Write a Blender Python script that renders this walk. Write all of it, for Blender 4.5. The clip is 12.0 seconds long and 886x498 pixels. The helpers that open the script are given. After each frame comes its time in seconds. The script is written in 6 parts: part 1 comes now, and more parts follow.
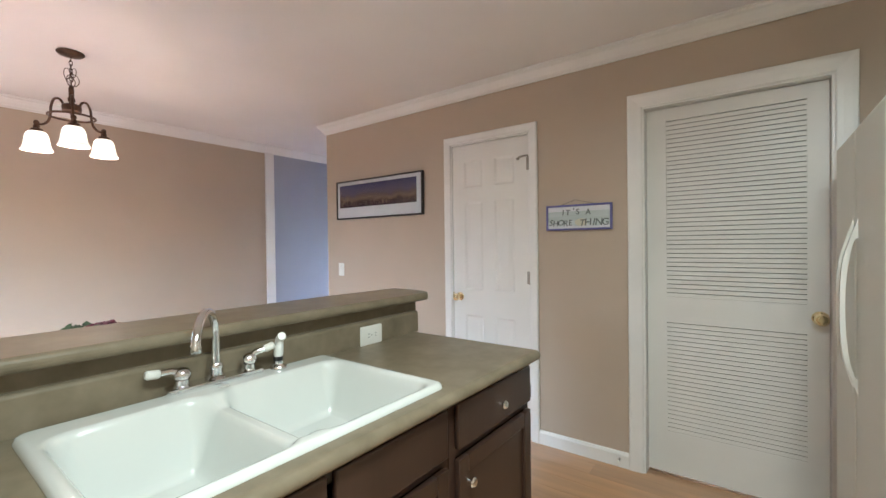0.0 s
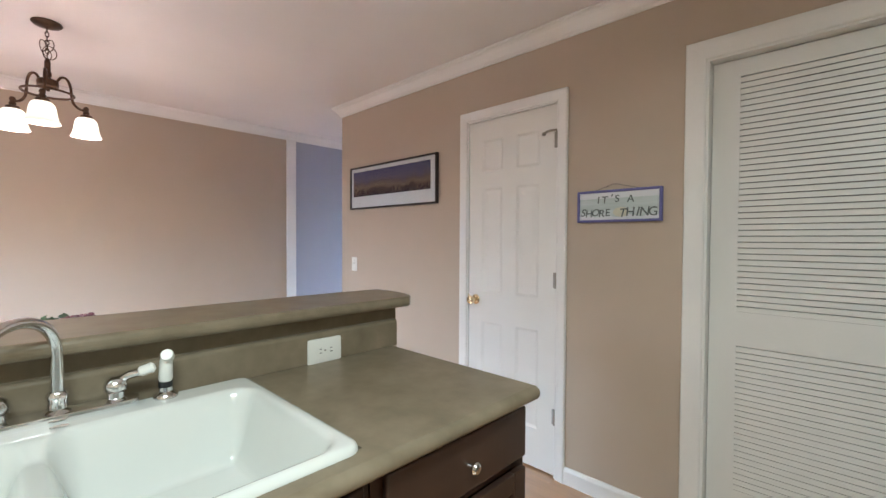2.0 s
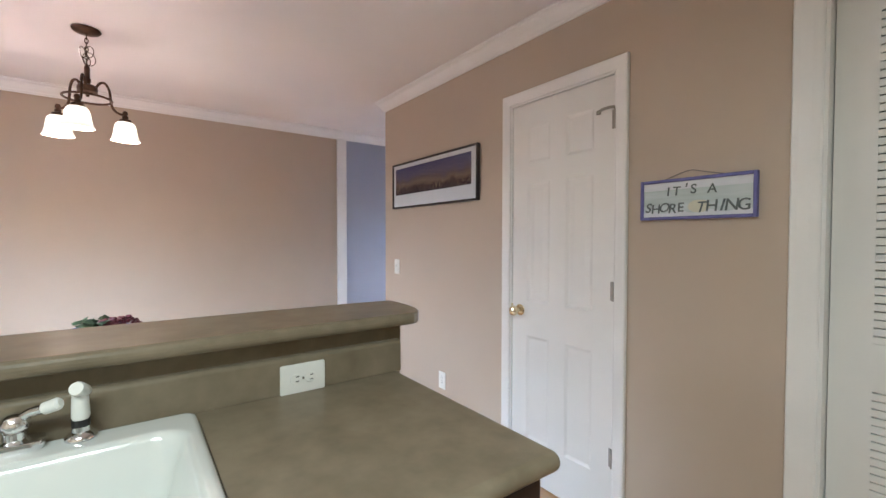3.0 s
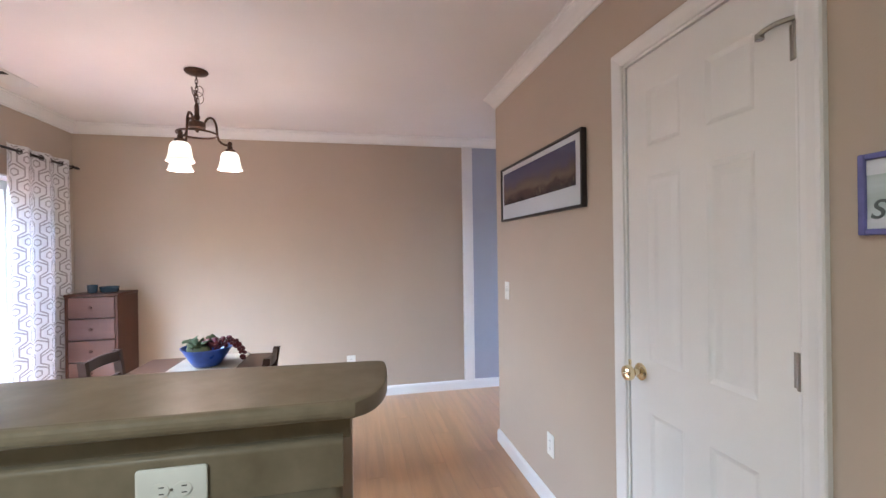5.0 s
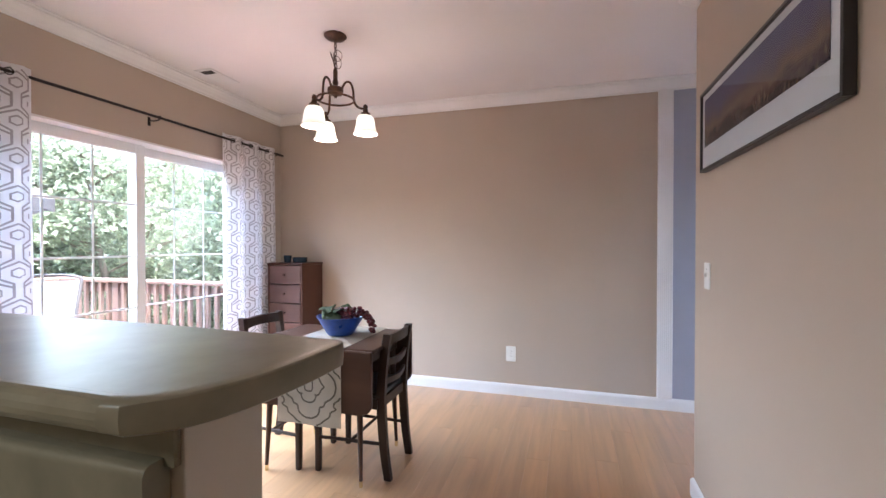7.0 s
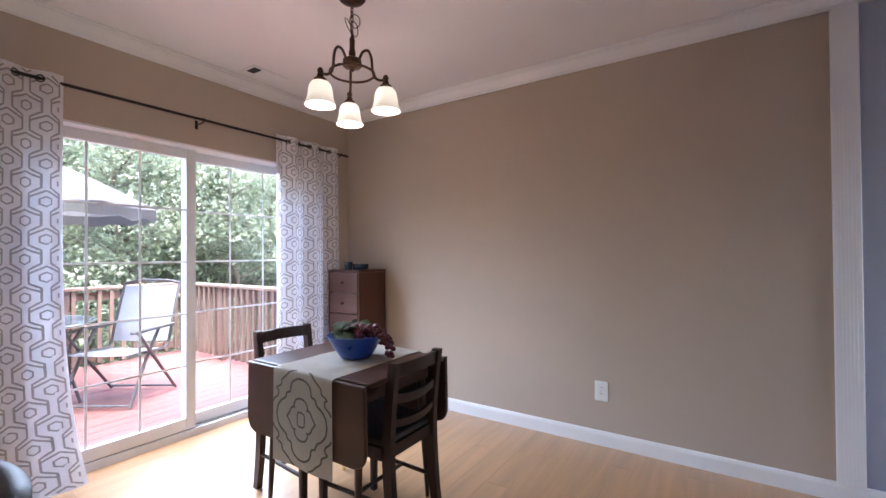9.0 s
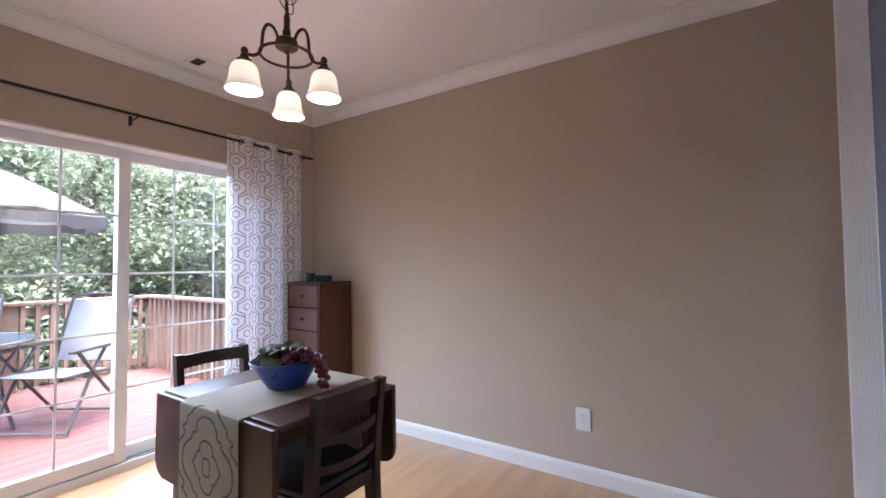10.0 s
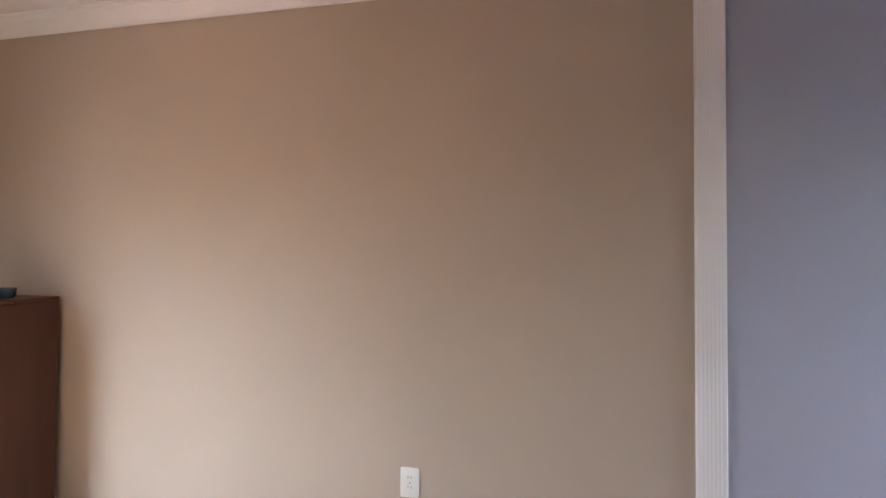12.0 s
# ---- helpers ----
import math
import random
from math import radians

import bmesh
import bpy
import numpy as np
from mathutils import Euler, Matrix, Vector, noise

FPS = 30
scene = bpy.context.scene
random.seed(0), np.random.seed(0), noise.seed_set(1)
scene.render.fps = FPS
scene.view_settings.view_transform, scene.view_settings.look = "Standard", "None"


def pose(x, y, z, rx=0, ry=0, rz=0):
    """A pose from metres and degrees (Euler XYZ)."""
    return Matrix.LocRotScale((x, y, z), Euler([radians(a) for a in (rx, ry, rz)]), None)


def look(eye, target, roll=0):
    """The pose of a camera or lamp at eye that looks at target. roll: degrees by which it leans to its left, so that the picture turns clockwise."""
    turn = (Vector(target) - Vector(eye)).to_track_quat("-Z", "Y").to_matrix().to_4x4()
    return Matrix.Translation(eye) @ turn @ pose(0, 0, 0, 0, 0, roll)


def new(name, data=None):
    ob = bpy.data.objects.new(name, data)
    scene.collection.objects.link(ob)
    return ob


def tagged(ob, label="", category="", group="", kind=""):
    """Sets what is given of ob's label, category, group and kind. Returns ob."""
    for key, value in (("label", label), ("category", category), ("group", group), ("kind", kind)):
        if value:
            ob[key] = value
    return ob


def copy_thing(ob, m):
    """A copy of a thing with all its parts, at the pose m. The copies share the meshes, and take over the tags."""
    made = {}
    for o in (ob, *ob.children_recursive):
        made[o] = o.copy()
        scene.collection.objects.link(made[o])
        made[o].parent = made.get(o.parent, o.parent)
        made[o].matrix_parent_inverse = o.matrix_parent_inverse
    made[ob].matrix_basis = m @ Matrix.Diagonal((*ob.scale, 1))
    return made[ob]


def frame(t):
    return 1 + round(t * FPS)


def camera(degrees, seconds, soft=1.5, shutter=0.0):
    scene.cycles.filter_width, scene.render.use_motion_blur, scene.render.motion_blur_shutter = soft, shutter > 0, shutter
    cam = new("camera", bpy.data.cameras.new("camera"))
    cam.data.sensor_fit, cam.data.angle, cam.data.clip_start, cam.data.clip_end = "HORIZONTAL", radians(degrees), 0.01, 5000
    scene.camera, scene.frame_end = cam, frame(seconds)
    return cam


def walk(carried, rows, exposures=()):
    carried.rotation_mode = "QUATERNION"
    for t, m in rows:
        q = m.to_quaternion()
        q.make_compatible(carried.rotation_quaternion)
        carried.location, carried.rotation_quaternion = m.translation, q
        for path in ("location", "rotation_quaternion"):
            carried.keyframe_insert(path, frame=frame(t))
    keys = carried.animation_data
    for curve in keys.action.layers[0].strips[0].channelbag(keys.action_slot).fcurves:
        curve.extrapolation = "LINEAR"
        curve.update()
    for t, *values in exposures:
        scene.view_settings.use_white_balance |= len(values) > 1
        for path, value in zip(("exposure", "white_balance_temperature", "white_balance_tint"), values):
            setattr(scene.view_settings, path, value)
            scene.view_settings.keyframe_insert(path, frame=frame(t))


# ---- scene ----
cam = camera(92.7, 12.0)
PATH = [
    (0, (2.167, 2.862, 1.325), (0.971, 4.464, 1.302), -0.7),
    (0.5, (2.182, 2.969, 1.308), (0.941, 4.537, 1.295), -0.8),
    (1, (2.18, 3.074, 1.301), (0.919, 4.626, 1.286), -0.5),
    (1.5, (2.147, 3.218, 1.31), (0.828, 4.721, 1.283), -0.1),
    (2, (2.094, 3.386, 1.31), (0.706, 4.825, 1.267), 0.3),
    (2.5, (2.046, 3.577, 1.32), (0.552, 4.905, 1.269), 0.2),
    (3, (2.003, 3.748, 1.326), (0.391, 4.931, 1.277), 0.1),
    (3.2, (1.992, 3.812, 1.322), (0.337, 4.934, 1.289), 0.0),
    (5, (1.724, 4.468, 1.387), (-0.234, 4.878, 1.386), -0.8),
    (5.5, (1.594, 4.627, 1.376), (-0.398, 4.812, 1.373), -0.8),
    (6, (1.463, 4.75, 1.349), (-0.535, 4.668, 1.341), -0.7),
    (6.5, (1.34, 4.83, 1.286), (-0.63, 4.484, 1.278), -0.3),
    (7, (1.169, 4.873, 1.24), (-0.749, 4.306, 1.219), 0.0),
    (7.5, (0.992, 4.908, 1.223), (-0.869, 4.177, 1.19), 0.2),
    (7.7, (0.918, 4.922, 1.213), (-0.917, 4.127, 1.177), 0.1),
    (9.3, (0.339, 5.074, 1.2), (-1.318, 3.955, 1.237), -0.5),
    (9.5, (0.276, 5.069, 1.194), (-1.385, 3.955, 1.246), -0.6),
    (10, (0.075, 5.075, 1.202), (-1.6, 3.984, 1.274), -0.5),
    (10.5, (-0.118, 5.044, 1.223), (-1.841, 4.033, 1.308), -0.1),
    (11, (-0.278, 4.948, 1.246), (-2.09, 4.105, 1.324), 0.4),
    (11.5, (-0.443, 4.893, 1.292), (-2.342, 4.266, 1.327), 0.3),
    (11.8, (-0.543, 4.877, 1.29), (-2.486, 4.404, 1.318), 0.5),
    (12, (-0.604, 4.866, 1.279), (-2.573, 4.515, 1.314), 0.3),
]
EXPOSURES = [(0.0, 4.65, 5650, 6), (3.0, 4.6, 5600, 8), (5.5, 4.57, 5540, 10), (7.5, 4.27, 5640, 12), (8.4, 3.98, 5640, 13), (9.5, 3.7, 5650, 14), (10.5, 3.72, 5740, 13), (11.2, 3.9, 5950, 12), (12.0, 4.25, 6200, 12)]
walk(cam, [(t, look(eye, target, roll)) for t, eye, target, roll in PATH], EXPOSURES)

# ---- world, sun, lamps ----
CEIL = 2.47
WX = -2.33          # dining wall
WY = 5.472          # wall with the two doors
SY = 2.19           # wall with the sliding door

world = bpy.data.worlds.new("world")
scene.world = world
world.use_nodes = True
_n = world.node_tree.nodes
_sky = _n.new("ShaderNodeTexSky")
_sky.sky_type, _sky.sun_disc = "NISHITA", False
_sky.sun_elevation, _sky.sun_rotation = radians(77), radians(10)
_sky.air_density, _sky.dust_density, _sky.ozone_density = 1.5, 5.0, 1.0
world.node_tree.links.new(_sky.outputs[0], _n["Background"].inputs[0])
_n["Background"].inputs[1].default_value = 0.17


def lamp(name, kind, m, watts, colour=(1, 1, 1), **more):
    data = bpy.data.lights.new(name, kind)
    data.energy, data.color = watts, colour
    for key in more:
        if key == "angle":
            data.angle = more[key]
        elif key == "size":
            data.shape, data.size, data.size_y = "RECTANGLE", more[key][0], more[key][1]
        elif key == "spread":
            data.spread = more[key]
        elif key == "radius":
            data.shadow_soft_size = more[key]
    ob = new(name, data)
    ob.matrix_world = m
    return ob


lamp("sun", "SUN", look((0.8, 5, 22), (0, 0, 0)), 1.05, (1.0, 0.98, 0.96), angle=radians(60))
# added lamp, turned to the hall wall to brighten its far part
lamp("hall_window_light", "AREA", look((-1.62, 7.80, 1.5), (-2.33, 6.75, 1.35)), 0.08, (0.82, 0.88, 1.0), size=(0.9, 1.3))
for _z, _w in ((0.40, 0.15), (0.74, 0.33), (1.08, 0.57), (1.42, 0.78), (1.74, 0.92)):
    lamp("patio_door_light", "AREA", look((-0.93, 2.185, _z), (-1.00, 2.985, _z - 0.90)), _w, (0.81, 0.90, 1.0), size=(1.22, 0.30), spread=radians(106))
for _a in (-10, 110, 230):
    lamp("bulb_light", "POINT", pose(-1.048 + 0.175 * math.cos(radians(_a)), 3.557 + 0.175 * math.sin(radians(_a)), 1.910), 0.125, (1.0, 0.72, 0.57), radius=0.028)
# added lamp for the unseen kitchen source; place, size and spread set by its effect
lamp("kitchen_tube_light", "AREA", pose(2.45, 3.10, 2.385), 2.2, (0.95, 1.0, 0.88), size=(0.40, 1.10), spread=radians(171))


# ---- materials ----
def mat(name, colour, rough=0.5, metal=0.0, vary=0.12, scale=6.0, fine=60.0, bump=0.15, stretch=(1, 1, 1), second=None, random_vary=0.0,
        island=False, coat=0.0, spec=0.5, rough_vary=0.08, emission=0.0, transmission=0.0, detail=4.0, contrast=(0.35, 0.65)):
    m = bpy.data.materials.new(name)
    m.use_nodes = True
    nt = m.node_tree
    n, l = nt.nodes, nt.links
    p = n["Principled BSDF"]
    p.inputs["Roughness"].default_value = rough
    p.inputs["Metallic"].default_value = metal
    p.inputs["Specular IOR Level"].default_value = spec
    p.inputs["Coat Weight"].default_value = coat
    p.inputs["Transmission Weight"].default_value = transmission
    tc = n.new("ShaderNodeTexCoord")
    mp = n.new("ShaderNodeMapping")
    mp.inputs["Scale"].default_value = stretch
    l.new(tc.outputs["Object"], mp.inputs["Vector"])
    vec = mp.outputs["Vector"]
    info = None
    if random_vary:
        info = n.new("ShaderNodeObjectInfo")
        add = n.new("ShaderNodeVectorMath")
        add.operation = "MULTIPLY_ADD"
        add.inputs[1].default_value = (37.0, 11.0, 5.0)
        l.new(info.outputs["Random"], add.inputs[0])
        l.new(vec, add.inputs[2])
        vec = add.outputs[0]
    big = n.new("ShaderNodeTexNoise")
    big.inputs["Scale"].default_value, big.inputs["Detail"].default_value = scale, detail
    l.new(vec, big.inputs["Vector"])
    small = n.new("ShaderNodeTexNoise")
    small.inputs["Scale"].default_value, small.inputs["Detail"].default_value = fine, 3.0
    l.new(vec, small.inputs["Vector"])
    ramp = n.new("ShaderNodeValToRGB")
    c = Vector(colour)
    a = c * (1 - vary) if second is None else c
    b = c * (1 + vary) if second is None else Vector(second)
    ramp.color_ramp.elements[0].color = (*a, 1)
    ramp.color_ramp.elements[1].color = (*b, 1)
    ramp.color_ramp.elements[0].position, ramp.color_ramp.elements[1].position = contrast
    l.new(big.outputs["Fac"], ramp.inputs["Fac"])
    fx = n.new("ShaderNodeMapRange")
    fx.inputs["To Min"].default_value, fx.inputs["To Max"].default_value = 1 - vary * 0.5, 1 + vary * 0.5
    l.new(small.outputs["Fac"], fx.inputs["Value"])
    mul = n.new("ShaderNodeVectorMath")
    mul.operation = "SCALE"
    l.new(ramp.outputs["Color"], mul.inputs[0])
    l.new(fx.outputs[0], mul.inputs["Scale"])
    out = mul.outputs[0]
    if random_vary or island:
        r = info.outputs["Random"] if info else n.new("ShaderNodeNewGeometry").outputs["Random Per Island"]
        mr = n.new("ShaderNodeMapRange")
        w = random_vary or 0.4
        mr.inputs["To Min"].default_value, mr.inputs["To Max"].default_value = 1 - w, 1 + w
        l.new(r, mr.inputs["Value"])
        m2 = n.new("ShaderNodeVectorMath")
        m2.operation = "SCALE"
        l.new(out, m2.inputs[0])
        l.new(mr.outputs[0], m2.inputs["Scale"])
        out = m2.outputs[0]
    l.new(out, p.inputs["Base Color"])
    if rough_vary:
        rr = n.new("ShaderNodeMapRange")
        rr.inputs["To Min"].default_value, rr.inputs["To Max"].default_value = max(0.02, rough - rough_vary), min(1, rough + rough_vary)
        l.new(big.outputs["Fac"], rr.inputs["Value"])
        l.new(rr.outputs[0], p.inputs["Roughness"])
    if bump:
        bp = n.new("ShaderNodeBump")
        bp.inputs["Strength"].default_value, bp.inputs["Distance"].default_value = bump, 0.004
        l.new(small.outputs["Fac"], bp.inputs["Height"])
        l.new(bp.outputs[0], p.inputs["Normal"])
    if emission:
        p.inputs["Emission Color"].default_value = (*colour, 1)
        p.inputs["Emission Strength"].default_value = emission
    return m


TAN = mat("tan_wall_paint", (0.47, 0.388, 0.31), 0.62, vary=0.03, scale=1.5, fine=220, bump=0.10)
BLUE = mat("pale_blue_wall_paint", (0.37, 0.385, 0.465), 0.62, vary=0.03, scale=1.5, fine=220, bump=0.10)
CEILING = mat("white_ceiling_paint", (0.80, 0.77, 0.76), 0.8, vary=0.025, scale=1.2, fine=160, bump=0.18)
TRIM = mat("white_trim_paint", (0.78, 0.77, 0.76), 0.35, vary=0.03, scale=3, fine=90, bump=0.03)
DOORW = mat("white_door_paint", (0.74, 0.73, 0.71), 0.38, vary=0.03, scale=2, fine=120, bump=0.05)
OAK = mat("oak_floor", (0.41, 0.236, 0.113), 0.30, vary=0.12, scale=3.0, fine=26, bump=0.05, stretch=(0.5, 6, 6), second=(0.53, 0.302, 0.146), random_vary=0.07, rough_vary=0.04, spec=0.9)
_p = OAK.node_tree.nodes["Principled BSDF"]
_p.inputs["Coat Weight"].default_value, _p.inputs["Coat Roughness"].default_value = 0.7, 0.30
OAK_JOINT = mat("floor_joint", (0.28, 0.17, 0.09), 0.7, vary=0.1)
LAMINATE = mat("olive_brown_laminate", (0.170, 0.139, 0.093), 0.30, vary=0.06, scale=13, fine=110, bump=0.02, second=(0.250, 0.208, 0.146), rough_vary=0.0, detail=3, contrast=(0.25, 0.75), spec=0.14)
ENAMEL = mat("white_enamel", (0.66, 0.68, 0.65), 0.12, vary=0.015, scale=3, fine=40, bump=0.0, rough_vary=0.03, coat=0.3)
CHROME = mat("chrome", (0.80, 0.81, 0.83), 0.07, 1.0, vary=0.03, scale=8, bump=0.0, rough_vary=0.04)
BRASS = mat("polished_brass", (0.80, 0.68, 0.43), 0.08, 1.0, vary=0.06, scale=20, bump=0.0, rough_vary=0.06)
WHITEP = mat("white_plastic", (0.78, 0.78, 0.74), 0.32, vary=0.02, scale=10, bump=0.0)
BLACKP = mat("black_plastic", (0.02, 0.02, 0.02), 0.4, vary=0.1, bump=0.0)
ESPRESSO = mat("espresso_stained_wood", (0.030, 0.015, 0.010), 0.34, vary=0.2, scale=5, fine=30, bump=0.06, stretch=(1, 1, 0.12), second=(0.048, 0.026, 0.018))
TABLEW = mat("dark_walnut_wood", (0.046, 0.022, 0.014), 0.36, vary=0.2, scale=5, fine=34, bump=0.05, stretch=(1, 0.12, 1), second=(0.080, 0.040, 0.026), spec=0.32)
CHAIRW = mat("dark_brown_chair_wood", (0.024, 0.013, 0.009), 0.42, vary=0.2, scale=6, fine=40, bump=0.05, stretch=(1, 1, 0.15), second=(0.042, 0.022, 0.015), spec=0.32)
DRESSERW = mat("reddish_brown_wood", (0.044, 0.015, 0.008), 0.5, vary=0.18, scale=4, fine=30, bump=0.06, stretch=(1, 1, 0.12), second=(0.078, 0.028, 0.015), detail=6, spec=0.3)
# the dresser's wood again, lighter: light on the drawer fronts is in the colour
DRAWER_LIT = mat("lit_reddish_wood", (0.110, 0.054, 0.042), 0.45, vary=0.15, scale=5, fine=30, bump=0.05, stretch=(1, 0.15, 1), second=(0.155, 0.082, 0.065), spec=0.35)
BRONZE = mat("oil_rubbed_bronze", (0.055, 0.032, 0.022), 0.42, 0.75, vary=0.25, scale=30, fine=120, bump=0.08, second=(0.11, 0.06, 0.038))
IRON = mat("black_iron", (0.015, 0.013, 0.013), 0.45, 0.4, vary=0.2, scale=30, bump=0.05)
VINYL = mat("white_vinyl_frame", (0.76, 0.76, 0.76), 0.35, vary=0.03, scale=4, bump=0.02)
FABRIC = mat("white_curtain_cloth", (0.87, 0.86, 0.87), 0.9, vary=0.04, scale=12, fine=420, bump=0.25)
FABRIC_P = mat("grey_taupe_curtain_print", (0.45, 0.42, 0.42), 0.9, vary=0.06, scale=12, fine=420, bump=0.2)
LINEN = mat("cream_linen", (0.62, 0.56, 0.47), 0.9, vary=0.05, scale=10, fine=320, bump=0.35)
LINEN_P = mat("taupe_linen_print", (0.14, 0.12, 0.09), 0.9, vary=0.12, scale=30, fine=320, bump=0.3)
COBALT = mat("cobalt_blue_glaze", (0.018, 0.055, 0.27), 0.30, vary=0.2, scale=14, bump=0.03, coat=0.05)
TEAL = mat("blue_grey_glass_dish", (0.028, 0.052, 0.075), 0.15, vary=0.2, scale=12, bump=0.0, coat=0.4)
PEAR = mat("green_pear_skin", (0.10, 0.125, 0.055), 0.45, vary=0.25, scale=18, fine=120, bump=0.06)
LEAFY = mat("silk_leaf_green", (0.060, 0.095, 0.040), 0.6, vary=0.3, scale=30, bump=0.1)
GRAPE = mat("dark_red_grape_skin", (0.075, 0.010, 0.015), 0.38, vary=0.35, scale=40, bump=0.0, coat=0.0, island=True)
STOOL = mat("black_leatherette", (0.018, 0.015, 0.014), 0.42, vary=0.15, scale=25, fine=220, bump=0.25)
FRIDGE = mat("white_textured_steel", (0.74, 0.75, 0.70), 0.38, vary=0.02, scale=3, fine=300, bump=0.22)
DECK = mat("red_stained_deck_board", (0.20, 0.078, 0.067), 0.6, vary=0.15, scale=3, fine=26, bump=0.2, stretch=(0.4, 5, 5), random_vary=0.08)
CEDAR = mat("weathered_cedar", (0.19, 0.125, 0.096), 0.75, vary=0.2, scale=4, fine=30, bump=0.3, stretch=(3, 3, 0.5), random_vary=0.12)
CANVAS = mat("pale_grey_canvas", (0.20, 0.185, 0.19), 0.85, vary=0.05, scale=4, fine=200, bump=0.2)
SLING = mat("pale_grey_sling_mesh", (0.50, 0.52, 0.57), 0.7, vary=0.06, scale=5, fine=500, bump=0.4)
TUBE = mat("grey_powder_coated_tube", (0.10, 0.09, 0.09), 0.4, 0.3, vary=0.1, scale=10, bump=0.05)
BARK = mat("grey_brown_bark", (0.13, 0.10, 0.075), 0.9, vary=0.3, scale=6, fine=40, bump=0.8, stretch=(4, 4, 0.7))
LEAF = mat("tree_leaf_green", (0.13, 0.155, 0.095), 0.34, vary=0.4, scale=0.7, fine=9, bump=0.0, second=(0.32, 0.345, 0.24), island=True)
GROUND = mat("leaf_litter_ground", (0.10, 0.075, 0.045), 0.95, vary=0.4, scale=0.8, fine=14, bump=0.8, second=(0.07, 0.10, 0.04))
SIDING = mat("pale_siding", (0.55, 0.52, 0.48), 0.7, vary=0.05, scale=2, bump=0.1)
# near-black for the shade inside the air duct
DUCT_SHADE = mat("shaded_duct", (0.03, 0.027, 0.027), 0.8, vary=0.2, bump=0.0)
# grey that stands for the shade between louvre slats
GAP_SHADE = mat("grey_louvre_gap_shade", (0.22, 0.215, 0.21), 0.8, vary=0.1, bump=0.0)
STEEL = mat("satin_nickel", (0.32, 0.30, 0.27), 0.35, 0.9, vary=0.08, scale=20, bump=0.0)


def let_through(m, share):
    """Thin cloth or leaf: part of the light passes through it."""
    n, l = m.node_tree.nodes, m.node_tree.links
    p = n["Principled BSDF"]
    tr, mx = n.new("ShaderNodeBsdfTranslucent"), n.new("ShaderNodeMixShader")
    mx.inputs[0].default_value = share
    l.new(p.inputs["Base Color"].links[0].from_socket, tr.inputs[0])
    l.new(p.outputs[0], mx.inputs[1])
    l.new(tr.outputs[0], mx.inputs[2])
    l.new(mx.outputs[0], n["Material Output"].inputs[0])


let_through(FABRIC, 0.55)
let_through(FABRIC_P, 0.35)
let_through(LEAF, 0.5)
let_through(CANVAS, 0.3)


def glass_mat(name, rough=0.0, tint=(1, 1, 1), gloss=1.0):
    m = bpy.data.materials.new(name)
    m.use_nodes = True
    n, l = m.node_tree.nodes, m.node_tree.links
    n.remove(n["Principled BSDF"])
    tr, gl = n.new("ShaderNodeBsdfTransparent"), n.new("ShaderNodeBsdfGlossy")
    mx, fr = n.new("ShaderNodeMixShader"), n.new("ShaderNodeFresnel")
    tr.inputs[0].default_value = (*tint, 1)
    gl.inputs["Roughness"].default_value = rough
    fr.inputs["IOR"].default_value = 1.0 + 0.45 * gloss
    l.new(fr.outputs[0], mx.inputs[0])
    l.new(tr.outputs[0], mx.inputs[1])
    l.new(gl.outputs[0], mx.inputs[2])
    l.new(mx.outputs[0], n["Material Output"].inputs[0])
    return m


GLASS = glass_mat("window_glass", 0.0, (0.96, 0.98, 0.97))
# opaque pale grey: the sky's reflection in the glass is put into the colour
TABLEGLASS = mat("sky_pale_patio_table_glass", (0.34, 0.38, 0.40), 0.18, vary=0.05, scale=3, bump=0.0, coat=0.5)


def shade_mat():
    m = bpy.data.materials.new("lit_frosted_glass")
    m.use_nodes = True
    p = m.node_tree.nodes["Principled BSDF"]
    p.inputs["Base Color"].default_value = (0.9, 0.86, 0.8, 1)
    p.inputs["Roughness"].default_value = 0.35
    n, l = m.node_tree.nodes, m.node_tree.links
    tc, sep, mr = n.new("ShaderNodeTexCoord"), n.new("ShaderNodeSeparateXYZ"), n.new("ShaderNodeMapRange")
    l.new(tc.outputs["Object"], sep.inputs[0])
    l.new(sep.outputs["Z"], mr.inputs["Value"])
    # the bulb glows brightest through the middle of the bell
    mr.inputs["From Min"].default_value, mr.inputs["From Max"].default_value = -0.575, -0.525
    mr.inputs["To Min"].default_value, mr.inputs["To Max"].default_value = 0.028, 0.066
    l.new(mr.outputs[0], p.inputs["Emission Strength"])
    p.inputs["Emission Color"].default_value = (1.0, 0.85, 0.60, 1)
    return m


SHADE = shade_mat()


